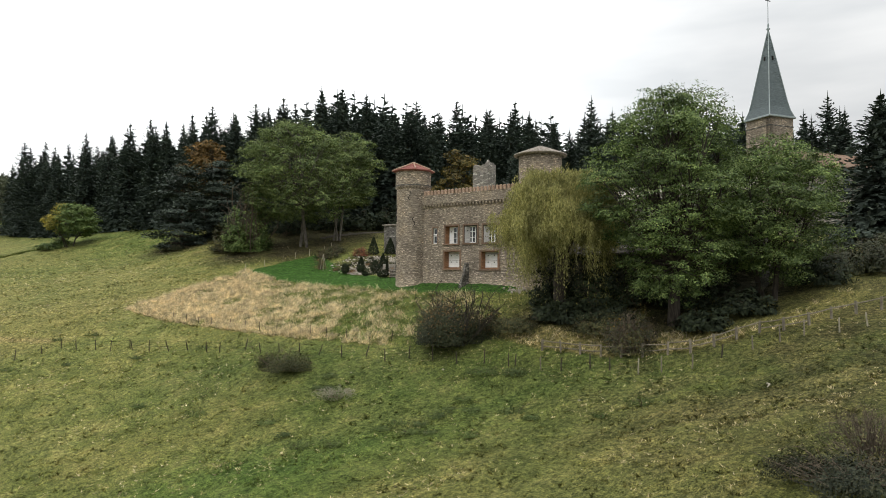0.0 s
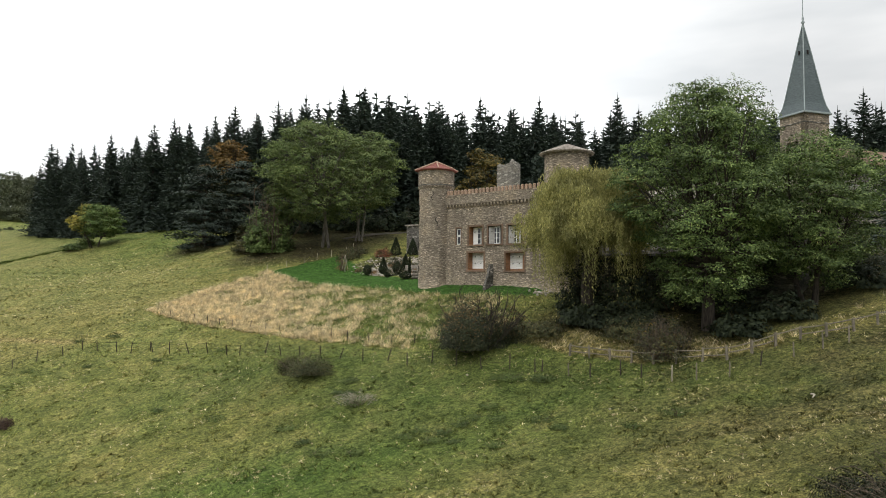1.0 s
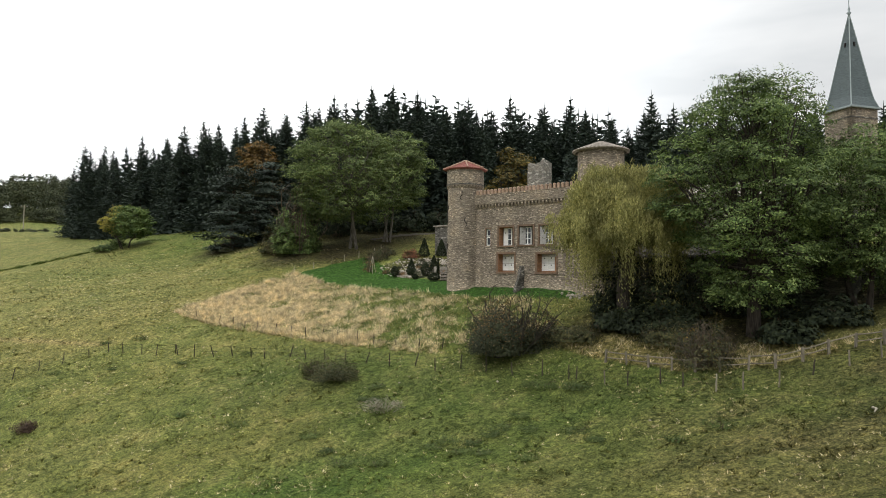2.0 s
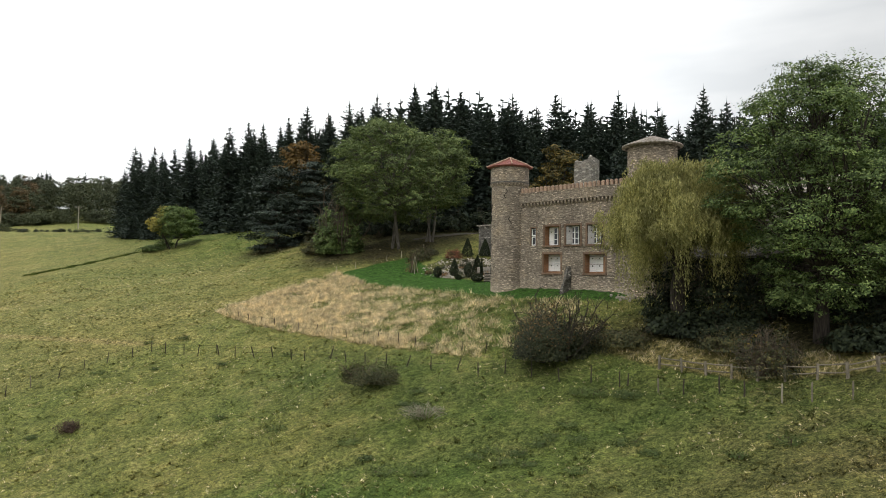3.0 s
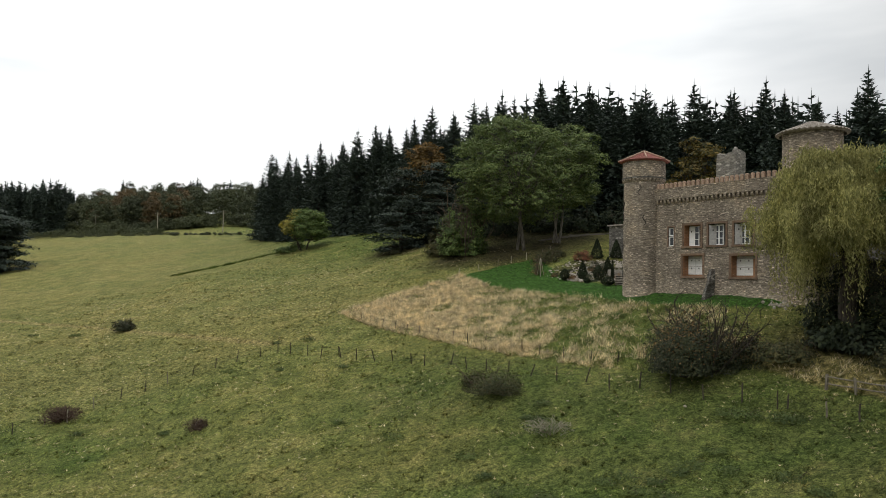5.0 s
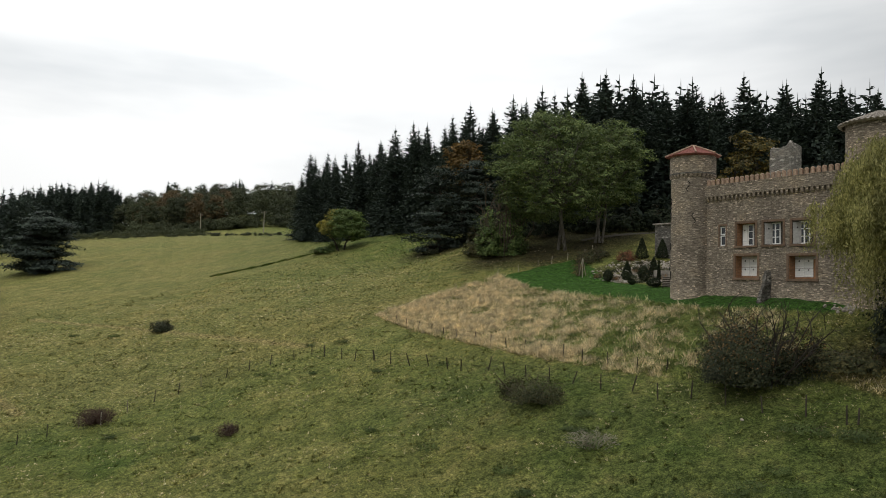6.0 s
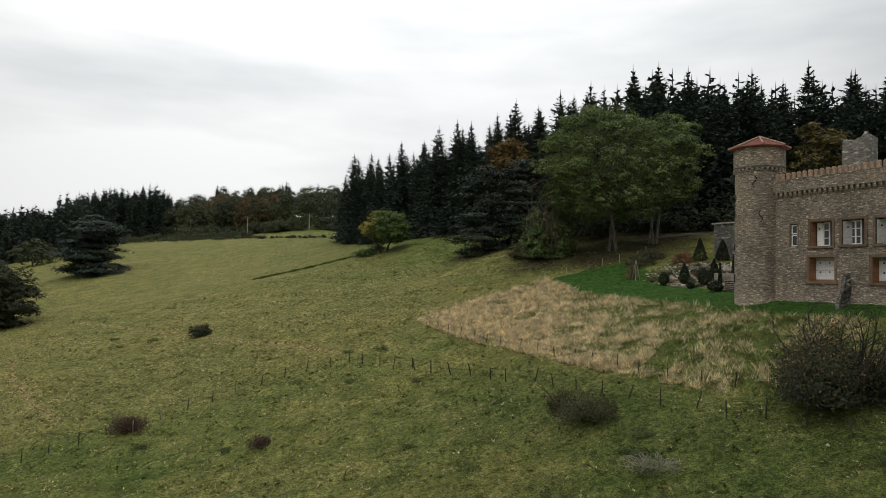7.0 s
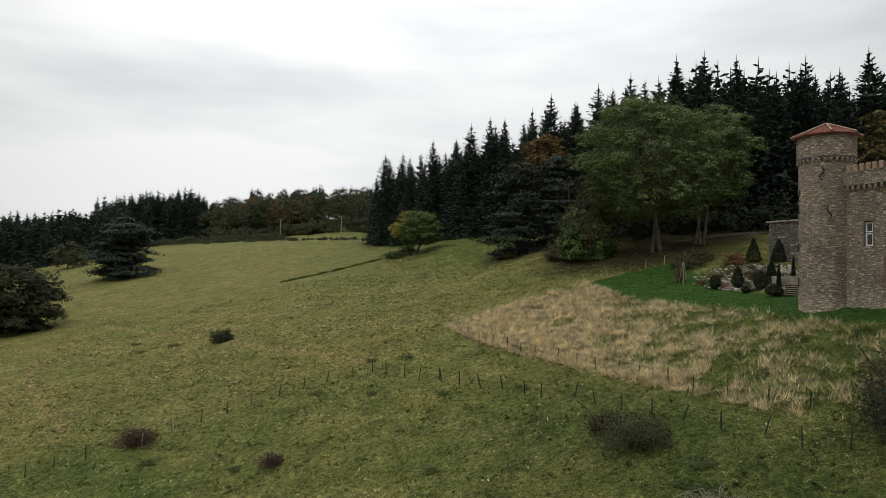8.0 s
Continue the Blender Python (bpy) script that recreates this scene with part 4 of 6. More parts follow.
rings = []
for k in range(courses):
    for q, lip in ((k / courses, 0.02), ((k + 1) / courses, 0.0)):
        r, z = half(q) + lip, 22.75 - gz + tall * q
        rings += [(-r, -r, z), (r, -r, z), (r, r, z), (-r, r, z)]
v = np.array(rings)
f = np.array([(4 * k + s, 4 * k + (s + 1) % 4, 4 * k + 4 + (s + 1) % 4, 4 * k + 4 + s) for k in range(2 * courses - 1) for s in range(4)])
spire = part("spire", mesh_of("spire", v, f, SLATE), SLATE, church, "tall pyramid spire of blue-grey slate")
for sx, sy in ((-1, -1), (1, -1), (1, 1), (-1, 1)):
    line = [(sx * (base * (1 - t) ** 0.98 + 0.08 + 0.22 * max(0.0, 1 - t * 9)), sy * (base * (1 - t) ** 0.98 + 0.08 + 0.22 * max(0.0, 1 - t * 9)), 22.75 - gz + tall * t) for t in np.linspace(0, 1, 12)]
    vv, ff = tube(line, [0.07] * 12, 6)
    part("hip", mesh_of("hip", vv, ff, ZINC, True), ZINC, spire)
for dx, dy, turn in ((0.0, -1, 0), (-1, 0.0, -90)):
    bm = bmesh.new()
    box(bm, -0.09, 0.09, -0.12, 0.3, 0.0, 0.50, 0.02)
    part("louvre", bm, IRON, spire, "small dark lucarne", pose(dx * 0.60, dy * 0.60, 22.75 - gz + tall * 0.67, 0, 0, turn))
vv, ff = tube([(0, 0, 22.75 - gz + tall * q) for q in (0.985, 1.01, 1.03, 1.05, 1.065, 1.09, 1.12, 1.46)], [0.12, 0.16, 0.10, 0.26, 0.10, 0.14, 0.05, 0.03], 10)
finial = part("finial", mesh_of("finial", vv, ff, ZINC, True), ZINC, church, "ball finial with an iron cross")
bm = bmesh.new()
box(bm, -0.42, 0.42, -0.025, 0.025, 22.75 - gz + tall * 1.38, 22.75 - gz + tall * 1.385 + 0.04)
part("cross_arm", bm, IRON, finial)
# nave beside the belfry
nave = part("nave_wall", box(bmesh.new(), 1.9, 25.0, -3.6, 5.5, -2.0, 17.0 - gz), STONE_PALE, church, "pale plastered nave wall")
for k in range(4):
    x = 8.5 + 4.2 * k
    part("nave_window", box(bmesh.new(), x - 0.5, x + 0.5, -3.63, -3.4, 13.2 - gz, 15.6 - gz, 0.02), GLASS, nave, "tall dark church window")


def roof_slope(x0, x1, y0, z0, y1, z1, n, mat, host, label):
    """Barrel-tiled slope: a ridged sheet with thickness."""
    xs = np.linspace(x0, x1, n * 4 + 1)
    wave = 0.05 * np.cos(np.arange(n * 4 + 1) * np.pi / 2)
    v = np.concatenate([np.stack([xs, np.full_like(xs, y), z + wave + d], 1) for y, z, d in ((y0, z0, 0.1), (y1, z1, 0.1), (y1, z1, -0.1), (y0, z0, -0.1))])
    w = len(xs)
    f = [(r * w + i, r * w + i + 1, ((r + 1) % 4) * w + i + 1, ((r + 1) % 4) * w + i) for r in range(4) for i in range(w - 1)]
    return part("roof_slope", mesh_of("roof_slope", v, np.array(f), mat), mat, host, label)


roof_slope(2.1, 10.5, -4.1, 16.6 - gz, 1.0, 19.3 - gz, 22, TILE_BROWN, church, "weathered brown tiled roof slope")
roof_slope(10.5, 25.5, -4.4, 16.3 - gz, 1.0, 19.3 - gz, 44, TILE_BROWN, church, "redder tiled roof slope")
roof_slope(2.1, 25.5, 6.0, 16.4 - gz, 1.0, 19.3 - gz, 60, TILE_BROWN, church, "weathered brown tiled roof slope")
presbytery = thing("village_house", on_ground(78.0, 16.5, -14), "plain plastered house with a grey tiled roof", "house")
part("wall", box(bmesh.new(), -4, 8, -3, 4, -2, 6.2), STONE_PALE, presbytery)
roof_slope(-4.4, 8.4, -3.6, 6.0, 0.5, 7.9, 30, TILE_GREY, presbytery, "grey-brown tiled roof slope")
roof_slope(-4.4, 8.4, 4.6, 6.0, 0.5, 7.9, 30, TILE_GREY, presbytery, "grey-brown tiled roof slope")
for k in range(3):
    part("window", box(bmesh.new(), -2.6 + 3.6 * k, -1.7 + 3.6 * k, -3.04, -2.9, 3.0, 4.4, 0.02), GLASS, presbytery)

# ---- trees ----


def conifer_mesh(seed, tall, wide, boughs, bare=0.04, sprays=8, droop=0.3, power=0.85, spray=0.42):
    """Trunk and crown of a fir: boughs all the way up, each a fan of small needle sprays, round a dense shaded inside."""
    rng = np.random.default_rng(seed)
    trunk = tube([(0, 0, -0.6), (0, 0, tall * 0.3), (0, 0, tall * 0.7), (0, 0, tall)], [tall * 0.016, tall * 0.012, tall * 0.006, 0.02], 6)
    t = bare + (1 - bare) * (1 - (1 - (np.arange(boughs) + 0.5) / boughs) ** 0.62)
    whorl = np.round(t * 34) / 34
    t = np.clip(t * 0.65 + whorl * 0.35 + rng.normal(0, 0.005, boughs), 0, 0.985)
    a = np.arange(boughs) * 2.39996 + rng.normal(0, 0.35, boughs)
    uneven = 1 + 0.16 * np.sin(2 * a + seed + 5 * t) + 0.10 * np.sin(3 * a - 11 * t)
    r = wide * ((1 - t) ** power) * uneven * rng.uniform(0.72, 1.12, boughs) + 0.28 * (1 - t)
    fall = droop * rng.uniform(0.4, 1.5, boughs) * (1.2 - t) - 0.22 * t
    a, r, z, fall, t = (np.repeat(v, sprays) for v in (a, r, tall * t, fall, t))
    n = len(a)
    q = np.tile((np.arange(sprays) + 0.8) / sprays, boughs) ** 0.75 + rng.normal(0, 0.03, n)
    out = np.stack([np.cos(a), np.sin(a), np.zeros(n)], 1)
    side = np.stack([-np.sin(a), np.cos(a), np.zeros(n)], 1)
    off = rng.normal(0, 1, n) * r * 0.20 * (1.12 - q)
    p = out * (r * q)[:, None] + side * off[:, None]
    p[:, 2] = z - fall * r * q ** 1.2 + 0.16 * r * q ** 3 + rng.normal(0, 0.07, n)
    size = spray * (0.52 + 0.48 * np.minimum(r / (wide * 0.55), 1.0)) * (1.25 - 0.55 * q) * rng.uniform(0.7, 1.3, n)
    u = out * 0.9 + side * (np.sign(off) * rng.uniform(0.1, 0.7, n))[:, None]
    u[:, 2] = -fall * 0.9 + 0.25 * q + rng.normal(0, 0.18, n)
    u /= np.linalg.norm(u, axis=1, keepdims=True)
    w = np.array([0, 0, 1.0]) + out * 0.45 + rng.normal(0, 0.40, (n, 3))
    v = np.cross(u, w)
    v /= np.linalg.norm(v, axis=1, keepdims=True) + 1e-9
    s = size[:, None]
    verts = np.stack([p + u * s, p + v * s * 0.40, p - u * s * 0.8, p - v * s * 0.40], 1).reshape(-1, 3)
    faces = np.arange(n * 4).reshape(n, 4)
    m = 900
    t = bare + (0.90 - bare) * rng.uniform(0, 1, m) ** 1.3
    a, r = rng.uniform(0, 6.283, m), wide * (1 - t) ** power * rng.uniform(0.25, 0.62, m)
    core = leaves_at(np.stack([r * np.cos(a), r * np.sin(a), tall * t - 0.25 * r], 1), rng, (0.16 + 0.50 * (1 - t) ** 0.8)[:, None], 0.55, facing=np.stack([np.cos(a), np.sin(a), np.full(m, 0.5)], 1))
    tip = tube([(0, 0, tall * 0.92), (0, 0, tall * 0.98), (0, 0, tall * 1.035)], [0.13, 0.07, 0.01], 4)
    return trunk, joined([(verts, faces), core, tip])


def cedar(name, seed, m, label, leaf_mat, tall, wide, tiers, pads, leaf, per=150, top=0.35):
    """A cedar: level boughs that carry flat pads of needles in tiers, with dark gaps between."""
    rng = np.random.default_rng(seed)
    t = thing(name, m, label, "tree")
    wood = [tube(limb_line(rng, (0, 0, -0.5), (0.2, 0, tall * 0.94), 0.01, 8), np.linspace(tall * 0.028, 0.05, 8), 8)]
    spots, ways = [], []
    for k in range(tiers):
        q = k / (tiers - 1)
        z = tall * (0.05 + 0.93 * q)
        reach = wide * ((1 - q) * (1 - top) + top) * (0.8 + 0.2 * math.sin(k * 2.1 + seed)) * (0.75 if k == 0 else 1.0) * (0.35 if k == tiers - 1 else 1.0)
        for j in range(max(3, int(pads * (0.45 + 0.55 * reach / wide)))):
            a, rr = rng.uniform(0, 6.283), reach * rng.uniform(0.25, 1.0) ** 0.7
            c = np.array([math.cos(a) * rr, math.sin(a) * rr, z - 0.10 * rr + rng.normal(0, 0.25)])
            wood.append(tube(limb_line(rng, (0, 0, z - 0.2), c, 0.03, 4), np.linspace(0.09, 0.02, 4), 4))
            size = wide * rng.uniform(0.16, 0.30)
            d = rng.normal(0, 0.55, (per, 3)) * (size, size, size * 0.20)
            d[:, 2] -= 0.10 * np.hypot(d[:, 0], d[:, 1])
            spots.append(c + d)
            ways.append(np.repeat(np.array([[math.cos(a) * 0.45, math.sin(a) * 0.45, 1.0]]), per, 0))
    part("trunk", mesh_of("trunk", *joined(wood), BARK, True), BARK, t)
    part("crown", mesh_of("crown", *leaves_at(np.concatenate(spots), rng, leaf, 0.42, facing=np.concatenate(ways)), leaf_mat), leaf_mat, t)
    return t


def fir(name, seed, tall, wide, boughs, mat, label, category, m, group="", **more):
    t = thing(name, m, label, category, group)
    trunk, crown = conifer_mesh(seed, tall, wide, boughs, **more)
    part("trunk", mesh_of("trunk", *trunk, BARK, True), BARK, t)
    part("crown", mesh_of("crown", *crown, mat), mat, t)
    return t


def limb_line(rng, start, end, bend, n=6):
    start, end = np.asarray(start, float), np.asarray(end, float)
    q = np.linspace(0, 1, n)[:, None]
    sag = rng.normal(0, bend, 3) * np.linalg.norm(end - start)
    return start + (end - start) * q + sag * np.sin(q * np.pi) + np.array([0, 0, 0.12]) * np.linalg.norm(end - start) * np.sin(q * np.pi)


def broadleaf(name, seed, m, label, category, leaf_mat, bark, tall, wide, fork, stems, lobes, lobe_r, sprays, leaves, leaf, low=0.25, stretch=1.0, second=None, share=0.0, second_side=None, flat=1.0, group="", feet=None, skirt=0.72):
    """A tree: leaning stems that part into limbs, and a crown of many lobes of small leaves with gaps between."""
    rng = np.random.default_rng(seed)
    t = thing(name, m, label, category, group)
    mid, up = tall * (1 + low) / 2, tall * (1 - low) / 2
    centres = []
    tries = 0
    while len(centres) < lobes:
        tries += 1
        zn, a = rng.uniform(0, 1), rng.uniform(0, 6.283)
        girth = math.sqrt(max(0.02, 1 - ((zn - 0.42) / 0.60) ** 2)) if zn > 0.42 else skirt + (1 - skirt) * zn / 0.42
        r = (wide - lobe_r * 0.7) * girth * rng.uniform(0.12, 1.0) ** 0.5 * (1 + 0.14 * math.sin(3 * a + seed))
        c = np.array([math.cos(a) * r, math.sin(a) * r * flat, tall * low + lobe_r * 0.5 + zn * (tall * (1 - low) - lobe_r * 1.4)])
        if tries > lobes * 30 or all(np.linalg.norm((c - o) / (1, 1, stretch)) > lobe_r * 0.98 for o in centres):
            centres.append(c)
    wood, tops = [], []
    for s in range(stems):
        a = 6.283 * s / stems + rng.uniform(0, 1)
        foot = np.array([math.cos(a), math.sin(a), 0.0]) * (0.0 if stems == 1 else 0.35 + 0.12 * stems)
        spread = foot * 2.2
        if feet:
            foot, spread = np.array([*feet[s], 0.0]), np.array([feet[s][0] * 0.8, feet[s][1] * 0.8, 0.0]) + foot * 1.4
        top = spread + np.array([rng.normal(0, wide * 0.06), rng.normal(0, wide * 0.06), fork * rng.uniform(0.85, 1.15)])
        r = tall * (0.012 if feet else 0.018) / math.sqrt(stems) * 1.15
        line = limb_line(rng, foot + np.array([0, 0, -0.5]), top, 0.04, 7)
        wood.append(tube(line, np.linspace(r * 1.3, r * 0.75, 7), 8))
        tops.append((top, r))
    for c in centres:
        top, r = tops[int(np.argmin([np.linalg.norm((p - c)[:2]) for p, _ in tops]))]
        line = limb_line(rng, top + (0, 0, -0.3), c, 0.10, 6)
        wood.append(tube(line, np.linspace(r * 0.42, 0.03, 6), 5))
        for _ in range(4):
            d = unit(rng, 1)[0]
            wood.append(tube(limb_line(rng, line[3], c + d * lobe_r * 0.85, 0.1, 4), np.linspace(r * 0.12, 0.012, 4), 4))
    part("trunk", mesh_of("trunk", *joined(wood), bark, True), bark, t)
    spots, ways = [], []
    for c in centres:
        big = lobe_r * rng.uniform(0.7, 1.25)
        d = unit(rng, sprays)
        away = (c - (0, 0, mid)) / (np.linalg.norm(c - (0, 0, mid)) + 1e-6)
        keep_it = ((d @ away > -0.45) & (d[:, 2] > -0.5)) | (rng.random(sprays) < 0.22)
        d = d[keep_it]
        q = big * rng.uniform(0.62, 1.10, (len(d), 1)) * (1 + 0.22 * np.sin(d[:, :1] * 4.0 + c[0]) * np.cos(d[:, 1:2] * 5.0 + c[1]))
        lump = c + d * q * (1, 1, 0.62 * stretch)
        for p in lump:
            out = (p - c) / (np.linalg.norm(p - c) + 1e-6)
            loose = rng.normal(0, 1, (leaves, 3)) * (0.22, 0.22, 0.08) * (0.7 + 0.15 * lobe_r)
            loose[:, 2] -= 0.35 * np.hypot(loose[:, 0], loose[:, 1])  # sprays droop at their rims
            spots.append(p + loose)
            ways.append(np.repeat((out * 0.8 + (0, 0, 0.75))[None], leaves, 0))
    spots, ways = np.concatenate(spots), np.concatenate(ways)
    pick = np.zeros(len(spots), bool)
    if second is not None:
        side = np.asarray(second_side, float)
        amount = (spots - (0, 0, mid)) @ side / wide
        pick = rng.random(len(spots)) < np.clip(share + amount, 0, 1)
    part("crown", mesh_of("crown", *leaves_at(spots[~pick], rng, leaf, 0.48, 0.25, facing=ways[~pick]), leaf_mat), leaf_mat, t)
    if pick.any():
        part("crown", mesh_of("crown", *leaves_at(spots[pick], rng, leaf, 0.48, 0.25, facing=ways[pick]), second), second, t, "leaves that have turned colour")
    return t


def bush(name, seed, m, label, category, leaf_mat, wide, tall, clumps, leaves, leaf, twigs=40, twig_mat=None, second=None, share=0.0, top_twigs=1.0, group="", deep=1.0, uneven=0.24, lobes=0):
    """A shrub or heap: arching stems from its foot, with leaf clumps over and inside an uneven mound."""
    rng = np.random.default_rng(seed)
    t = thing(name, m, label, category, group)
    wood = []
    for _ in range(twigs):
        a, q = rng.uniform(0, 6.283), rng.uniform(0.15, 1.0)
        end = np.array([math.cos(a) * wide * q, math.sin(a) * wide * q * deep, tall * rng.uniform(0.45, 1.08) * (1 - 0.45 * q * q) * top_twigs])
        foot = np.array([end[0] * 0.25, end[1] * 0.25, -0.25])
        line = limb_line(rng, foot, end, 0.16, 6)
        wood.append(tube(line, np.linspace(0.035, 0.008, 6) * max(0.6, tall / 3), 4))
        for _ in range(3):
            s = line[rng.integers(2, 5)]
            wood.append(tube(limb_line(rng, s, s + unit(rng, 1)[0] * 0.22 * tall * (1, 1, 0.8) + (0, 0, 0.1 * tall), 0.1, 4), np.linspace(0.014, 0.005, 4) * max(0.6, tall / 3), 3))
    tm = twig_mat or TWIG
    part("woody_frame", mesh_of("woody_frame", *joined(wood), tm, True), tm, t)
    d = unit(rng, clumps)
    d[:, 2] = np.abs(d[:, 2])
    q = rng.uniform(0.35, 1.0, (clumps, 1)) ** 0.6
    lump = 1.0 + uneven * np.sin(d[:, :1] * 5 + seed) * np.cos(d[:, 1:2] * 4 + seed) + 0.45 * uneven * np.sin(d[:, 1:2] * 11 + 2 * seed) * np.cos(d[:, :1] * 9)
    c = d * q * lump * (wide, wide * deep, tall)
    if lobes:  # several mounds grown into one another
        la, lq = rng.uniform(0, 6.283, lobes), np.sqrt(rng.uniform(0, 1, lobes)) * 0.64
        middle = np.stack([np.cos(la) * lq * wide, np.sin(la) * lq * wide * deep, np.zeros(lobes)], 1)
        high, round_r = tall * rng.uniform(0.55, 1.0, lobes) * (1 - 0.3 * lq), wide * rng.uniform(0.30, 0.46, lobes)
        k = rng.integers(0, lobes, clumps)
        c = middle[k] + d * q * lump * np.stack([round_r[k], round_r[k], high[k]], 1)
    spots = (c[:, None] + rng.normal(0, 1, (clumps, leaves, 3)) * (0.16, 0.16, 0.11) * (0.6 + wide * 0.22)).reshape(-1, 3)
    spots[:, 2] = np.maximum(spots[:, 2], 0.02)
    pick = (rng.random(len(spots)) < share + (spots[:, 2] / tall - 0.55) * share * 2) if second is not None else np.zeros(len(spots), bool)
    ways = spots / (wide, wide, tall) + (0, 0, 0.3)
    part("foliage", mesh_of("foliage", *leaves_at(spots[~pick], rng, leaf, 0.5, facing=ways[~pick]), leaf_mat), leaf_mat, t)
    if pick.any():
        part("foliage", mesh_of("foliage", *leaves_at(spots[pick], rng, leaf, 0.5), second), second, t, "drier leaves")
    return t


# weeping willow before the south end of the castle
def willow(seed, m, tall, wide):
    rng = np.random.default_rng(seed)
    t = thing("weeping_willow", m, "yellow-green weeping willow with hanging strands to the ground", "tree")
    fork = np.array([0.25, 0.1, tall * 0.33])
    part("trunk", mesh_of("trunk", *tube(limb_line(rng, (0, 0, -0.6), fork, 0.04, 7), np.linspace(0.55, 0.40, 7), 10), BARK, True), BARK, t)
    tresses = []
    for k in range(26):  # arching limbs, each hung with tresses
        a = k * 2.39996 + rng.normal(0, 0.25)
        q = math.sqrt((k + 0.6) / 26)
        top = tall * (0.97 - 0.30 * q ** 2.2) * rng.uniform(0.90, 1.0)
        reach = wide * (0.10 + 0.70 * q) * (1 + 0.12 * math.sin(2 * a + 1.0))
        crest = np.array([math.cos(a) * reach * 0.8, math.sin(a) * reach * 0.8, top])
        tip = np.array([math.cos(a) * reach * 1.12, math.sin(a) * reach * 1.12, top - 0.9 - 1.6 * q])
        line = np.concatenate([limb_line(rng, fork + (0, 0, rng.uniform(-0.6, 0.6)), crest, 0.05, 7), limb_line(rng, crest, tip, 0.05, 5)[1:]])
        part("limb", mesh_of("limb", *tube(line, np.linspace(0.19, 0.02, len(line)), 5), BARK, True), BARK, t)
        for s in line[4:]:
            for _ in range(5):
                tresses.append((s + rng.normal(0, 1, 3) * (0.75, 0.75, 0.28), q))
    spots, sizes = [], []
    for root, q in tresses:
        edge = min(1.0, math.hypot(root[0], root[1]) / wide)
        length = rng.uniform(0.6, 1.7) + (2.0 * edge if rng.random() < 0.30 else 0.3)
        if edge > 0.45 and rng.random() < (0.11 if root[1] > 0.3 * root[0] else 0.06):
            length = root[2] * rng.uniform(0.60, 0.97)
        else:
            length = max(0.5, min(length, root[2] - tall * 0.52 + rng.uniform(0, 1.5)))
        a0 = math.atan2(root[1], root[0])
        for _ in range(17):
            a = a0 + rng.normal(0, 0.8)
            start = root + rng.normal(0, 1, 3) * (0.24, 0.24, 0.16)
            spread = rng.uniform(0.10, 0.62)
            drop = min(length * rng.uniform(0.6, 1.08), start[2] - 0.2)
            n = int(drop / 0.10) + 4
            w = np.linspace(0, 1, n)
            arc = np.minimum(w * drop / (spread * 1.6), 1.0)
            line = start + np.array([math.cos(a), math.sin(a), 0]) * (spread * np.sin(arc * 1.5708))[:, None]
            line[:, 2] += 0.30 * spread * np.sin(arc * 3.1416) - np.maximum(w * drop - 0.15, 0)
            line = line + np.cumsum(rng.normal(0, 0.016, (n, 3)), 0) + rng.normal(0, 0.05, (n, 3))
            leafy = rng.random(n) < np.clip((line[:, 2] / tall - 0.12) / 0.42, 0.24, 1.0)  # thinned low down so the dark bushes behind show as shade
            spots.append(line[leafy])
            sizes.append((0.125 - 0.035 * w)[leafy, None])
    part("crown", mesh_of("crown", *leaves_at(np.concatenate(spots), rng, np.concatenate(sizes), 0.26, 1.1), LEAF_WILLOW), LEAF_WILLOW, t)
    return t


willow(11, on_ground(41.9, 34.7), 12.3, 5.2)
broadleaf("ash_tree", 21, on_ground(43.8, 26.2), "tall dark green ash tree with a full crown", "tree", LEAF_ASH_SHADY, BARK, 17.7, 6.0, 4.0, 1, 78, 1.7, 92, 19, 0.09, 0.08, skirt=0.42)
broadleaf("ash_tree", 22, on_ground(50.0, 22.3), "spreading green ash tree with boughs near the ground", "tree", LEAF_ASH_SHADY, BARK, 12.2, 5.7, 3.0, 2, 62, 1.6, 92, 19, 0.09, 0.08, skirt=0.45)
broadleaf("ash_tree", 23, on_ground(46.2, 85.4), "broad ash tree on two pale trunks", "tree", LEAF_ASH, BARK_PALE, 18.6, 8.0, 6.4, 2, 84, 1.9, 80, 12, 0.14, 0.17, feet=((1.0, 0.0), (1.7, -0.8)))
broadleaf("ash_tree", 24, on_ground(54.6, 86.0), "green ash tree on forked leaning trunks", "tree", LEAF_ASH, BARK_PALE, 16.4, 5.6, 5.6, 3, 48, 1.7, 88, 12, 0.14, 0.24, feet=((-2.6, -1.5), (-2.2, -1.8), (-1.7, -1.6)))
broadleaf("field_maple", 25, on_ground(28.3, 129.6), "small round field tree, half yellow and half green", "tree", LEAF_MAPLE, BARK, 7.9, 4.7, 1.8, 4, 34, 1.25, 60, 12, 0.16, 0.16, second=LEAF_YELLOW, share=-0.42, second_side=(-1.9, 0.75, 0.45))
broadleaf("maple_tree", 26, on_ground(46.5, 117.0), "tree in orange autumn leaf at the wood's edge", "tree", LEAF_ORANGE, BARK, 15.8, 5.0, 5.0, 2, 34, 1.7, 40, 11, 0.24, 0.20, second=LEAF_SCRUB, share=0.25, second_side=(0, 0, -0.9))
broadleaf("maple_tree", 27, on_ground(63.4, 71.0), "tree turning golden behind the castle", "tree", LEAF_GOLD, BARK, 14.4, 3.6, 4.0, 2, 24, 1.5, 40, 12, 0.20, 0.20)
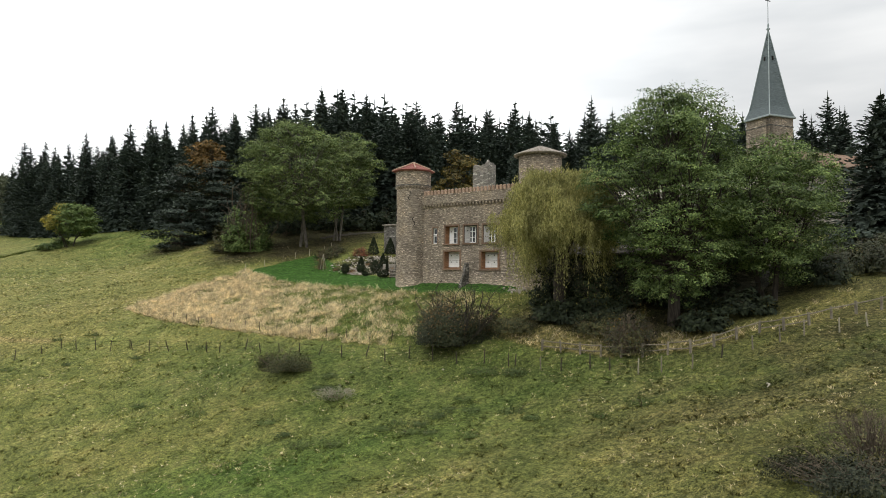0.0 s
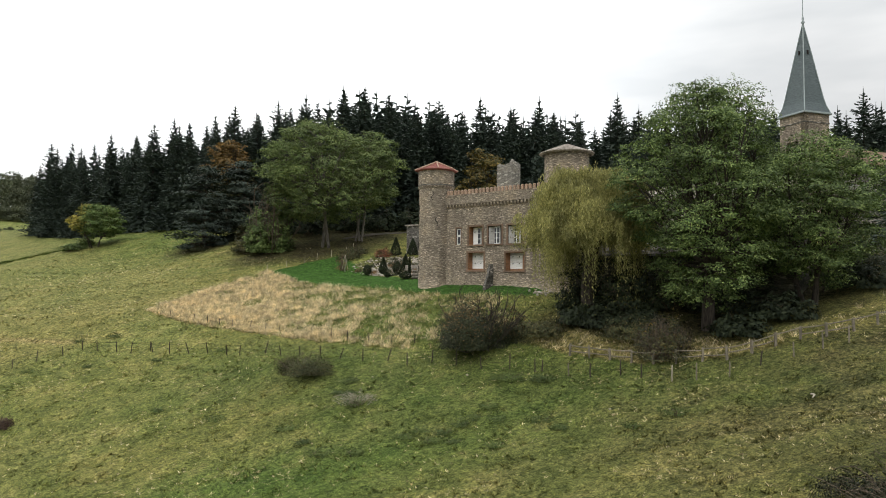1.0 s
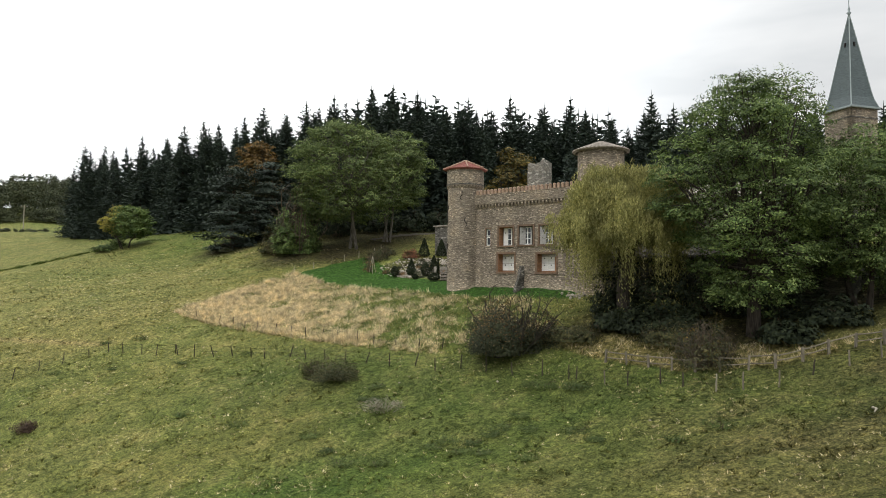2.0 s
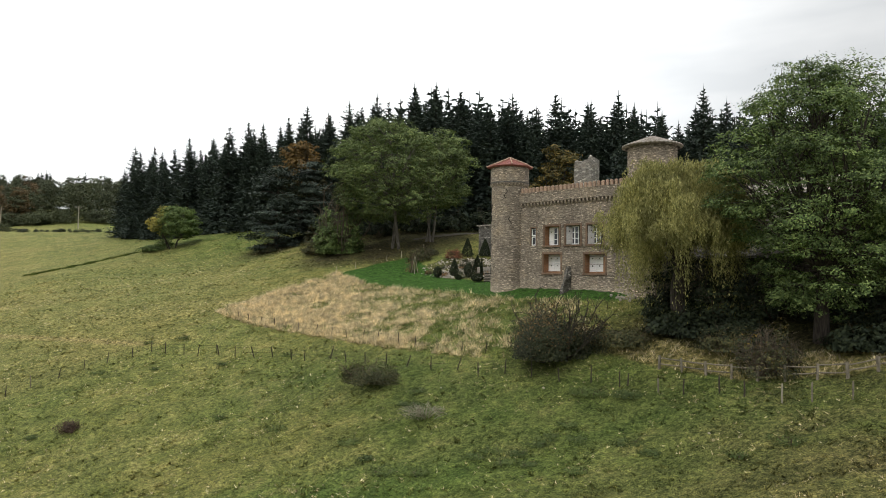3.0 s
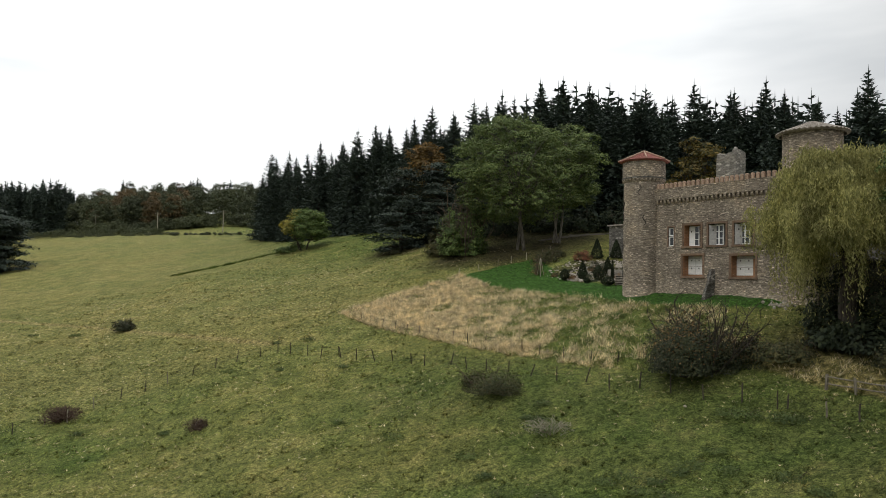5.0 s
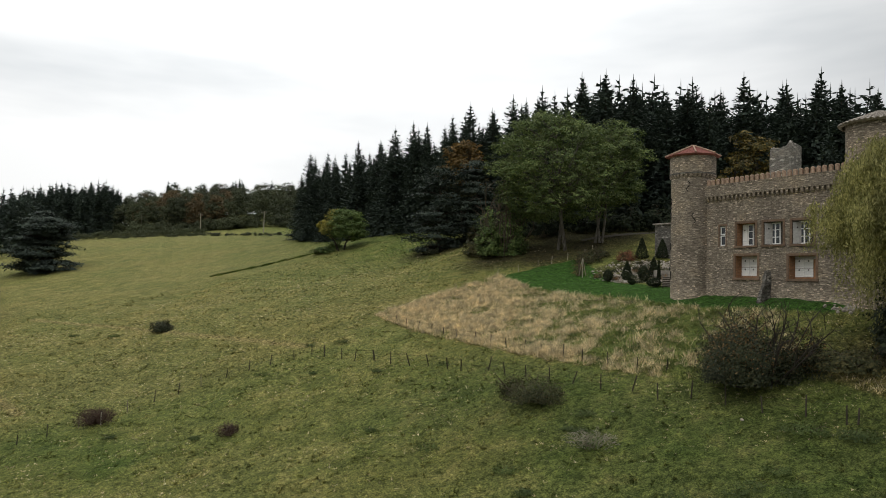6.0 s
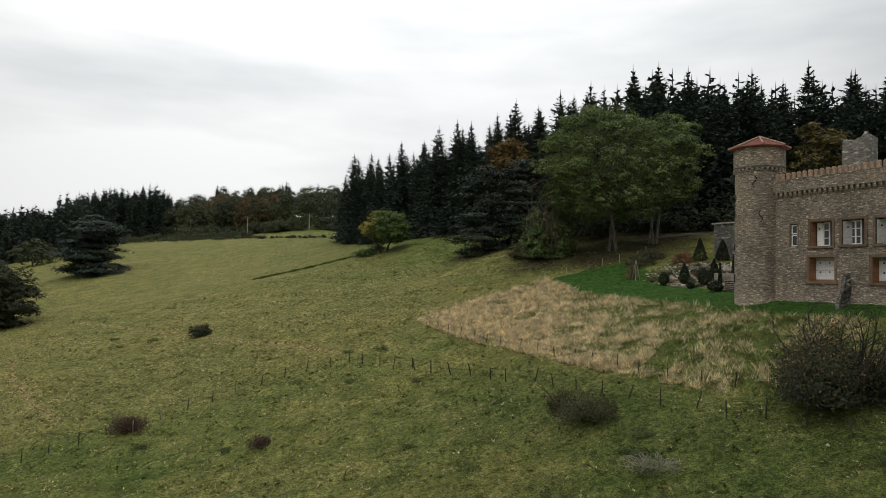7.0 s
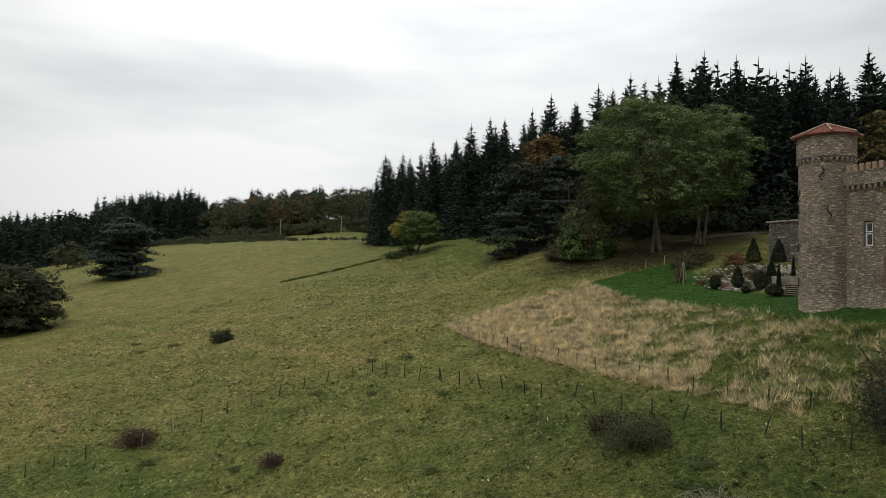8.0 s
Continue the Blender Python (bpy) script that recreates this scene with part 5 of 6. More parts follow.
broadleaf("round_tree", 28, on_ground(-31.0, 127.5), "dark rounded tree low in the pasture", "tree", LEAF_BRAMBLE, BARK, 11.0, 7.0, 2.0, 2, 48, 2.2, 95, 13, 0.19, -0.06)
broadleaf("round_tree", 29, on_ground(-53.0, 228.0), "distant rounded tree at the pasture's edge", "tree", LEAF_WOOD, BARK, 8.5, 6.0, 2.0, 2, 26, 1.8, 30, 9, 0.30, 0.04)
bush("sapling", 31, on_ground(41.2, 88.0), "leafy undergrowth at the foot of the ash trees", "shrub", LEAF_ASH_SHADY, 3.7, 9.4, 700, 16, 0.15, 40, uneven=0.3, lobes=7)
bush("sapling", 32, on_ground(39.4, 91.5), "pale scrubby undergrowth beside the trees", "shrub", LEAF_SCRUB, 2.2, 4.0, 200, 16, 0.16, 30)

cedar("spreading_cedar", 41, on_ground(38.4, 106.0), "broad dark cedar with boughs to the ground", LEAF_CEDAR, 12.4, 6.6, 13, 12, 0.21)
cedar("spreading_cedar", 42, on_ground(44.0, 105.5), "broad dark cedar with boughs to the ground", LEAF_CEDAR, 11.6, 5.6, 12, 11, 0.21)
cedar("cedar_tree", 43, on_ground(-28.4, 181.0), "dark cedar in layered tiers on the pasture", LEAF_CEDAR, 13.2, 7.9, 13, 18, 0.32, per=190, top=0.68)
fir("village_conifer", 44, 14.6, 8.6, 860, LEAF_CEDAR, "dark spreading conifer before the village", "tree", on_ground(75.6, 22.9), sprays=11, droop=0.5, power=1.0, spray=0.46)
fir("narrow_conifer", 45, 12.6, 2.6, 260, LEAF_FIR, "dark narrow conifer behind the ruined tower", "tree", on_ground(62.6, 59.5), power=0.7)
fir("narrow_conifer", 46, 11.0, 3.0, 240, LEAF_CEDAR, "dark conifer behind the castle", "tree", on_ground(67.0, 52.0), power=0.7)

# dark bushes added for the gloom of the wood behind the trunks
for k, (x, y, w, h) in enumerate(((50.0, 95.0, 3.2, 4.2), (56.5, 93.0, 3.0, 3.6), (44.0, 96.0, 3.0, 4.5), (61.0, 91.5, 3.0, 3.4), (53.0, 97.5, 3.4, 5.0), (47.0, 98.5, 3.0, 5.0), (66.0, 89.5, 3.2, 4.0))):
    bush("shade_thicket", 180 + k, on_ground(x, y), "dark bushes added for shade at the edge of the wood", "bush", LEAF_YEW, w, h, 170, 14, 0.2, 8, group="thicket at the edge of the wood")

# the conifer wood behind: a few growth forms, repeated
MODELS = []
for k, (tall, wide, boughs) in enumerate(((22.4, 5.0, 520), (23.0, 4.6, 500), (21.0, 5.3, 520), (22.4, 4.3, 480), (20.6, 4.9, 500))):
    trunk, crown = conifer_mesh(60 + k, tall, wide, boughs, bare=0.03, sprays=11, power=(0.74, 0.70, 0.82, 0.66, 0.78)[k], spray=0.40)
    MODELS.append((mesh_of("trunk", *trunk, BARK, True), mesh_of("crown", *crown, LEAF_FIR)))


def wood_fir(k, x, y, scale, turn, sink=0.0):
    t = thing("fir_tree", on_ground(x, y, turn, sink) @ Matrix.Diagonal((scale * 1.12, scale * 1.12, scale, 1)), "tall dark fir in the wood behind the castle", "tree", "firs of the wood")
    part("trunk", MODELS[k][0], BARK, t)
    part("crown", MODELS[k][1], LEAF_FIR, t)


rng = np.random.default_rng(5)
edge = np.array(FOREST_EDGE, float)
seg_len = np.hypot(*np.diff(edge, axis=0).T)
along = np.concatenate([[0], np.cumsum(seg_len)])
for row, (back, gap) in enumerate(((0.0, 3.5), (4.0, 3.7), (8.5, 4.0), (13.5, 4.4))):
    s = rng.uniform(0, 2)
    while s < along[-1]:
        k = min(np.searchsorted(along, s, "right") - 1, len(seg_len) - 1)
        q = (s - along[k]) / seg_len[k]
        p = edge[k] * (1 - q) + edge[k + 1] * q
        d = (edge[k + 1] - edge[k]) / seg_len[k]
        away = np.array([-d[1], d[0]])
        away *= 1 if away[0] > 0 else -1
        x, y = p + away * (back + rng.normal(0, 1.2)) + d * rng.normal(0, 0.8)
        end_taper = np.interp(s, (0, 36, 64, 85, 100, 170), (0.91, 0.88, 0.92, 1.03, 1.06, 1.07))
        wood_fir(int(rng.integers(0, 5)), x, y, end_taper * rng.uniform(0.80, 1.04), rng.uniform(0, 360), 0.3)
        s += gap * rng.uniform(0.75, 1.3)
back = []
trunk, crown = conifer_mesh(70, 22.6, 6.4, 150, bare=0.06, sprays=5, power=0.70, spray=0.95)
for row in range(5):
    s = rng.uniform(0, 4)
    while s < along[-1]:
        k = min(np.searchsorted(along, s, "right") - 1, len(seg_len) - 1)
        p = edge[k] + (edge[k + 1] - edge[k]) * (s - along[k]) / seg_len[k]
        d = (edge[k + 1] - edge[k]) / seg_len[k]
        away = np.array([-d[1], d[0]]) * (1 if d[1] < 0 else -1)
        x, y = p + away * (19.0 + 6.0 * row + rng.normal(0, 1.5))
        a, sc = rng.uniform(0, 6.283), np.interp(s, (0, 36, 64, 85, 100, 170), (0.92, 0.91, 0.96, 1.08, 1.12, 1.13)) * rng.uniform(0.88, 1.04)
        turned = crown[0] @ np.array([(math.cos(a), math.sin(a), 0), (-math.sin(a), math.cos(a), 0), (0, 0, 1)])
        back.append((turned * sc + (x, y, ground_at(x, y)), crown[1]))
        s += rng.uniform(2.2, 3.8)
tagged(new("deep_wood", mesh_of("deep_wood", *joined(back), LEAF_FIR)), "dark firs deep in the wood behind", "wood", kind="stuff")
for x, y, sc in ((127.5, 46.8, 1.16), (129.8, 44.9, 1.12), (123.4, 37.3, 1.0), (120.0, 47.0, 0.62), (116.0, 40.0, 0.55), (128.0, 36.0, 0.5), (92.5, 24.0, 0.62)):
    wood_fir(int(rng.integers(0, 5)), x, y, sc, rng.uniform(0, 360), 0.3)
for x, y in ((104.0, 44.0), (110.0, 38.0), (116.0, 33.0), (108.0, 50.0)):
    bush("hillside_shrub", int(x), on_ground(x, y), "green shrub on the hill behind the church", "shrub", LEAF_SCRUB, 5.0, 10.5, 320, 14, 0.26, 20)


def far_wood(name, seed, label, spots, leaf_mat, tall, wide, conifers=False):
    """A distant wood as one stuff: a few growth forms, each of clumped small leaves, turned and scaled."""
    rng = np.random.default_rng(seed)
    forms = []
    for k in range(4):
        if conifers:
            crown = conifer_mesh(seed * 7 + k, tall, wide, 100, bare=0.05, sprays=4, power=0.62, spray=0.92)[1]
        else:
            centres = []
            for _ in range(26):
                d = unit(rng, 1)[0]
                d[2] = abs(d[2]) * 1.75 - 0.75
                centres.append(d * rng.uniform(0.55, 1.0) * (wide * 0.78, wide * 0.78, tall * 0.46) + (0, 0, tall * 0.42))
            p, ways = [], []
            for c in centres:
                d = unit(rng, 60)
                d[:, 2] = np.where(d[:, 2] < -0.3, -d[:, 2], d[:, 2])
                p.append(c + d * rng.uniform(0.6, 1.08, (60, 1)) * (wide * 0.30, wide * 0.30, wide * 0.24))
                ways.append(d + (0, 0, 0.5))
            crown = leaves_at(np.concatenate(p), rng, wide * 0.055, 0.6, facing=np.concatenate(ways))
        forms.append(crown)
    pieces = []
    for x, y in spots:
        v, f = forms[int(rng.integers(0, 4))]
        a, sc = rng.uniform(0, 6.283), rng.uniform(0.78, 1.14)
        turned = v @ np.array([(math.cos(a), math.sin(a), 0), (-math.sin(a), math.cos(a), 0), (0, 0, rng.uniform(0.9, 1.12))])
        pieces.append((turned * sc + (x, y, ground_at(x, y) - 0.3), f))
    ob = new(name, mesh_of(name, *joined(pieces), leaf_mat))
    tagged(ob, label, "wood", kind="stuff")


def beyond(rng, n, x0, x1, near, far):
    """Places on the hill behind the crest of the pasture, from near to far past it."""
    return [(x, 226 - 0.95 * min(max(x, -60), 40) + rng.uniform(near, far)) for x in rng.uniform(x0, x1, n)]


rng = np.random.default_rng(8)
far_wood("far_broadleaf_wood", 81, "distant mixed wood of dull green trees", beyond(rng, 190, -44, 95, 72, 160), LEAF_WOOD, 15.4, 5.8)
far_wood("far_rusty_wood", 82, "distant trees turning rusty in the wood", beyond(rng, 28, -34, 14, 74, 150), LEAF_WOOD_RUST, 15.0, 5.4)
far_wood("far_fir_wood", 83, "distant dark fir plantation above the pasture", [(x, rng.uniform(318, 368)) for x in rng.uniform(-71, -33, 330)], LEAF_FIR, 19.2, 3.5, True)
far_wood("far_fir_wood", 84, "distant dark fir wood down in the valley", [(x, 240 + 0.7 * (-46 - x) + rng.uniform(0, 34)) for x in rng.uniform(-125, -45, 330)], LEAF_FIR, 14.4, 3.5, True)
far_wood("far_fir_wood", 85, "distant firs on the skyline", beyond(rng, 40, -30, 110, 150, 172), LEAF_FIR, 15.5, 3.4, True)
far_wood("far_undergrowth", 88, "low growth along the edge of the distant wood", beyond(rng, 110, -44, 60, 66, 76), LEAF_WOOD, 5.0, 3.4)
far_wood("far_hedge", 86, "low hedge along the top of the pasture", [(x, 232 - 0.9 * x + rng.normal(0, 0.6)) for x in np.arange(-45, 5, 0.9)], LEAF_WOOD, 3.0, 1.5)
far_wood("far_hedge", 87, "broken line of bushes at the field's edge", [(x, 226 - 0.95 * x + rng.normal(0, 1.2)) for x in rng.uniform(-24, 28, 64)], LEAF_WOOD, 1.0, 0.9)
for x, y in ((-34.0, 330.0), (-20.5, 318.0), (2.9, 285.0), (23.5, 249.0)):
    pole = thing("power_pole", on_ground(x, y), "grey wooden power pole with a crossarm", "pole", "poles along the field")
    vv, ff = tube([(0, 0, -0.5), (0, 0, 3.5), (0, 0, 7.4)], [0.17, 0.15, 0.11], 8)
    part("post", mesh_of("post", vv, ff, WOOD_PALE, True), WOOD_PALE, pole)
    arm = part("crossarm", box(bmesh.new(), -0.9, 0.9, -0.07, 0.07, 6.7, 6.85, 0.01), WOOD_FENCE, pole)
    for dx in (-0.8, 0.0, 0.8):
        vv, ff = tube([(dx, 0, 6.85), (dx, 0, 6.95), (dx, 0, 7.08)], [0.05, 0.07, 0.04], 8)
        part("insulator", mesh_of("insulator", vv, ff, WHITE_PAINT, True), WHITE_PAINT, arm)

# ---- bushes and heaps in the pasture ----
bush("thorn_bush", 101, on_ground(34.9, 38.7), "dark thorn bush with rusty upper twigs below the castle", "bush", LEAF_THORN, 4.1, 4.3, 2300, 18, 0.068, 64, BARK, second=LEAF_RUST, share=0.20, uneven=0.3, top_twigs=1.08, lobes=8)
bush("bramble_mound", 102, on_ground(25.2, 47.8), "low grey-green bramble mound in the pasture", "bush", LEAF_SCRUB, 2.8, 1.4, 1000, 16, 0.058, 50, TWIG, second=LEAF_WEED, share=0.25, top_twigs=1.1, uneven=0.3, lobes=9)
bush("brushwood_heap", 103, on_ground(25.2, 40.2), "low heap of pale cut brushwood", "brush heap", LEAF_WEED, 1.7, 0.6, 80, 10, 0.06, 150, WOOD_PALE, group="")
bush("bramble_tuft", 104, on_ground(7.8, 59.6), "small dark thorn tuft in the pasture", "bush", LEAF_RED_DRY, 0.9, 0.75, 70, 12, 0.05, 120, TWIG_RED, uneven=0.35)
bush("brushwood_heap", 105, on_ground(-2.0, 70.3), "reddish brown heap of twigs at the wire fence", "brush heap", LEAF_RED_DRY, 1.9, 1.1, 110, 12, 0.05, 260, TWIG_RED, uneven=0.4)
bush("bramble_tuft", 106, on_ground(1.2, 95.4), "dark isolated bush among the grazed grass", "bush", LEAF_BRAMBLE, 1.35, 1.25, 200, 12, 0.10, 50)
bush("twiggy_shrub", 107, on_ground(38.9, 26.4), "leafless tawny shrub at the wooden fence", "bush", LEAF_SCRUB, 1.8, 2.7, 190, 12, 0.075, 150, TWIG, second=LEAF_GOLD, share=0.3)
bush("bramble_mound", 108, on_ground(25.2, 8.6), "dark sprawling bramble thicket on the slope", "bush", LEAF_THORN, 2.6, 1.1, 1000, 16, 0.05, 100, deep=1.2, lobes=9)
bush("twiggy_shrub", 109, on_ground(28.0, 8.9), "leafless brown shrub above the brambles", "bush", LEAF_SCRUB, 2.0, 1.5, 60, 10, 0.06, 120)
bush("bramble_tuft", 110, on_ground(38.4, 36.2), "green nettles and brambles under the willow", "bush", LEAF_SCRUB, 2.0, 1.1, 220, 14, 0.09, 50)
bush("bramble_tuft", 111, on_ground(41.0, 30.2), "undergrowth under the ash trees", "bush", LEAF_SCRUB, 2.2, 1.3, 240, 14, 0.09, 60)
bush("bracken_clump", 158, on_ground(33.6, 31.6), "dull brown bracken on the bank by the fence", "bush", LEAF_WEED, 1.0, 0.4, 90, 12, 0.06, 8)
bush("bracken_clump", 159, on_ground(32.6, 33.6), "dark weeds and bracken on the bank", "bush", LEAF_WEED, 1.3, 0.4, 110, 12, 0.06, 8)
# dark bushes added to stand in for the shade below the crowns
for k, (x, y, w, h) in enumerate(((43.8, 36.8, 2.2, 4.2), (44.4, 33.2, 2.6, 4.6), (46.6, 30.8, 2.6, 3.4), (47.0, 27.0, 2.4, 2.6), (51.0, 26.6, 2.8, 3.0), (46.8, 22.6, 2.2, 1.6), (54.0, 20.6, 2.4, 1.8), (42.6, 30.6, 1.8, 1.5), (41.6, 33.0, 2.0, 2.0), (42.6, 36.2, 1.7, 2.2), (41.2, 35.2, 1.5, 1.6), (40.6, 27.6, 1.6, 1.5), (43.4, 23.6, 1.8, 1.4))):
    bush("shade_bush", 160 + k, on_ground(x, y), "dark bushes added for the shade under the ash trees", "bush", LEAF_YEW, w, h, 220, 11, 0.14, 8, group="undergrowth below the terrace")
bush("bramble_tuft", 112, on_ground(27.6, 133.4), "low scrub beside the field tree", "bush", LEAF_ASH_SHADY, 1.7, 1.3, 120, 12, 0.16, 24)
bush("bramble_tuft", 113, on_ground(25.4, 130.6), "low scrub beside the field tree", "bush", LEAF_ASH_SHADY, 2.2, 1.2, 150, 12, 0.16, 24)
for k, (x, y, r) in enumerate(((58.0, 17.0, 2.3), (61.5, 14.8, 2.4), (66.0, 18.6, 2.6), (57.5, 21.5, 2.6), (61.0, 19.5, 2.8), (59.5, 24.5, 2.6), (64.0, 17.5, 2.4), (56.0, 26.0, 2.8))):
    bush("hedge_shrub", 120 + k, on_ground(x, y), "dense dark hedge shrub above the fence", "bush", LEAF_BRAMBLE, r, 2.2, 220, 14, 0.13, 30, group="hedge below the village")
bush("bramble_tuft", 131, on_ground(37.0, 104.0), "stump with brambles at the foot of the fir", "bush", LEAF_BRAMBLE, 1.4, 0.9, 90, 12, 0.11, 30)
rng = np.random.default_rng(14)
for x, y, w in ((21.6, 34.6, 0.55), (20.5, 38.5, 0.4), (28.6, 30.4, 0.5), (16.2, 52.0, 0.45), (5.6, 60.6, 0.4), (14.6, 66.4, 0.35), (26.2, 28.0, 0.45), (30.5, 22.5, 0.4), (-4.0, 98.0, 0.6), (-9.0, 103.0, 0.6), (19.0, 62.0, 0.4), (38.0, 51.5, 0.5), (39.8, 58.5, 0.45), (25.9, 32.0, 0.45), (27.1, 31.9, 0.52), (24.9, 31.8, 0.59), (27.9, 31.9, 0.66), (25.4, 33.4, 0.73), (25.4, 30.6, 0.45), (24.4, 33.6, 0.52), (20.7, 41.1, 0.59), (29.6, 28.0, 0.66), (32.5, 21.4, 0.73), (29.3, 26.3, 0.45), (29.5, 32.1, 0.52), (26.5, 43.1, 0.59), (18.3, 46.7, 0.66), (20.4, 36.2, 0.73), (25.1, 42.4, 0.45), (25.5, 41.6, 0.52), (23.3, 58.2, 0.59), (18.0, 72.0, 0.66), (29.5, 55.5, 0.73), (-0.5, 65.9, 0.45), (15.4, 73.8, 0.52), (10.7, 69.9, 0.59)):
    bush("weed_clump", int(140 + x + y), on_ground(x, y), "dark clump of thistles and coarse weeds", "weeds", LEAF_WEED, w * 1.25, w * 0.42, 54, 10, 0.05, 4, group="weed clumps in the pasture")

# ---- fences ----


def resampled(line, gap):
    pts = np.array(line, float)
    d = np.concatenate([[0], np.cumsum(np.hypot(*np.diff(pts, axis=0).T))])
    s = np.arange(0, d[-1], gap)
    return np.stack([np.interp(s, d, pts[:, 0]), np.interp(s, d, pts[:, 1])], 1)


def stake_mesh(r, h, seed):
    rng = np.random.default_rng(seed)
    z = np.array([-0.3, 0.0, h * 0.4, h * 0.8, h, h + 0.03])
    line = np.stack([np.cumsum(rng.normal(0, 0.012, 6)), np.cumsum(rng.normal(0, 0.012, 6)), z], 1)
    return tube(line, np.array([r, r * 1.05, r, r * 0.95, r * 0.8, 0.012]), 7)


def wire_fence(name, label, line, gap, h, r, mats, seed, lean, group):
    """Round stakes, more or less upright, with strained wires between them."""
    rng = np.random.default_rng(seed)
    f = thing(name, pose(0, 0, 0), label, "fence", group)
    meshes = [mesh_of("stake", *stake_mesh(r, h, seed + k), mats[k % len(mats)], True) for k in range(4)]
    tops = []
    for p in resampled(line, gap):
        x, y = p + rng.normal(0, 0.12, 2)
        ob = new("stake", meshes[int(rng.integers(0, 4))])
        ob.parent = f
        ob.matrix_local = on_ground(x, y) @ pose(0, 0, 0, rng.normal(0, lean), rng.normal(0, lean), rng.uniform(0, 360)) @ Matrix.Diagonal((1, 1, rng.uniform(0.82, 1.12), 1))
        tops.append((x, y, ground_at(x, y)))
    for hh in (0.45 * h, 0.85 * h):
        vv, ff = tube([(x, y, z + hh) for x, y, z in tops], [0.006] * len(tops), 3)
        part("wire", mesh_of("wire", vv, ff, IRON), IRON, f)
    return f


wire_fence("wire_fence", "wire fence on dark stakes along the tall dry grass", [(23.2, 73.0), (25.0, 66.9), (27.4, 59.2), (29.2, 51.7), (30.9, 46.6), (32.8, 41.8)], 2.05, 0.85, 0.036, (WOOD_DARK, WOOD_DARK, WOOD_FENCE), 201, 3.0, "pasture fences")
wire_fence("wire_fence", "wire fence on weathered stakes across the pasture", [(-20.0, 66.0), (-8.3, 69.3), (-3.6, 70.0), (1.0, 71.0), (4.9, 71.9), (9.0, 72.3), (12.6, 72.0), (15.2, 71.2), (19.4, 64.5)], 1.9, 0.95, 0.036, (WOOD_DARK, WOOD_DARK, WOOD_FENCE), 202, 4.0, "pasture fences")
wire_fence("wire_fence", "leaning dark stakes of an old wire fence", [(19.4, 64.5), (22.9, 57.6), (25.4, 53.0), (28.5, 45.5), (30.0, 42.1), (31.2, 40.2), (33.4, 34.6), (34.5, 31.0)], 1.95, 0.95, 0.040, (WOOD_DARK, WOOD_DARK), 203, 7.0, "pasture fences")
wire_fence("wire_fence", "wire fence on pale split stakes below the railings", [(34.3, 32.4), (35.3, 28.4), (36.0, 27.2), (36.0, 25.4), (36.3, 24.0), (36.9, 22.5), (37.8, 21.3), (39.7, 19.5), (42.5, 18.0), (43.5, 15.8), (44.2, 14.8), (45.2, 13.7), (48.0, 9.0)], 1.7, 0.88, 0.045, (WOOD_DARK, WOOD_PALE, WOOD_FENCE), 204, 3.5, "pasture fences")
wire_fence("wire_fence", "low fence line at the edge of the lawn", [(36.9, 79.9), (41.9, 79.4), (47.6, 80.0), (51.0, 81.5)], 2.2, 0.8, 0.035, (WOOD_FENCE, WOOD_PALE), 205, 3.0, "pasture fences")

rail_line = resampled([(37.0, 32.3), (37.5, 29.7), (37.9, 27.5), (38.1, 26.5), (38.4, 25.8), (38.7, 25.1), (39.4, 23.6), (40.0, 22.2), (41.4, 21.3), (42.9, 20.4), (43.6, 19.1), (44.5, 17.9), (45.7, 17.0), (46.6, 16.1), (47.4, 15.1), (48.1, 14.6), (52.0, 11.6), (58.0, 7.0)], 1.45)
railing = thing("post_and_rail_fence", pose(0, 0, 0), "silvered wooden post and rail fence along the slope", "fence")
rng = np.random.default_rng(210)
bm = box(bmesh.new(), -0.07, 0.07, -0.06, 0.06, -0.35, 0.80, 0.015)
post = part("post", bm, WOOD_FENCE, railing, m=pose(0, 0, -50))
rail_posts = []
for k, p in enumerate(rail_line):
    x, y = p + rng.normal(0, 0.04, 2)
    ob = post if k == 0 else new("post", post.data)
    ob.parent = railing
    ob.matrix_local = on_ground(x, y) @ pose(0, 0, 0, rng.normal(0, 2.5), rng.normal(0, 2.5), rng.uniform(0, 360))
    rail_posts.append((x, y, ground_at(x, y)))
for (x0, y0, z0), (x1, y1, z1) in zip(rail_posts, rail_posts[1:]):
    for hh in (0.68, 0.32):
        if hh < 0.5 and rng.random() < 0.25:
            continue
        a, b = rng.normal(0, 0.03, 2)
        vv, ff = tube([(x0, y0, z0 + hh + a), ((x0 + x1) / 2, (y0 + y1) / 2, (z0 + z1) / 2 + hh + (a + b) / 2 - 0.02), (x1, y1, z1 + hh + b)], [0.040, 0.037, 0.040], 6)
        part("rail", mesh_of("rail", vv, ff, WOOD_FENCE), WOOD_FENCE, railing)

branch = thing("fallen_branch", on_ground(35.3, 15.9, 30), "bleached fallen branch lying in the grass", "branch")
vv, ff = tube([(-0.8, 0.1, 0.06), (-0.3, -0.05, 0.14), (0.2, 0.02, 0.10), (0.9, -0.16, 0.05)], [0.02, 0.05, 0.055, 0.015], 7)
part("bough", mesh_of("bough", vv, ff, WOOD_PALE, True), WOOD_PALE, branch)
marker = thing("marker_post", on_ground(-1.6, 69.4, 0), "short weathered post standing at the twig heap", "post")
vv, ff = tube([(0, 0, -0.2), (0, 0, 0.5), (0.02, 0, 1.0)], [0.045, 0.045, 0.04], 8)
part("post", mesh_of("post", vv, ff, WOOD_PALE, True), WOOD_PALE, marker)

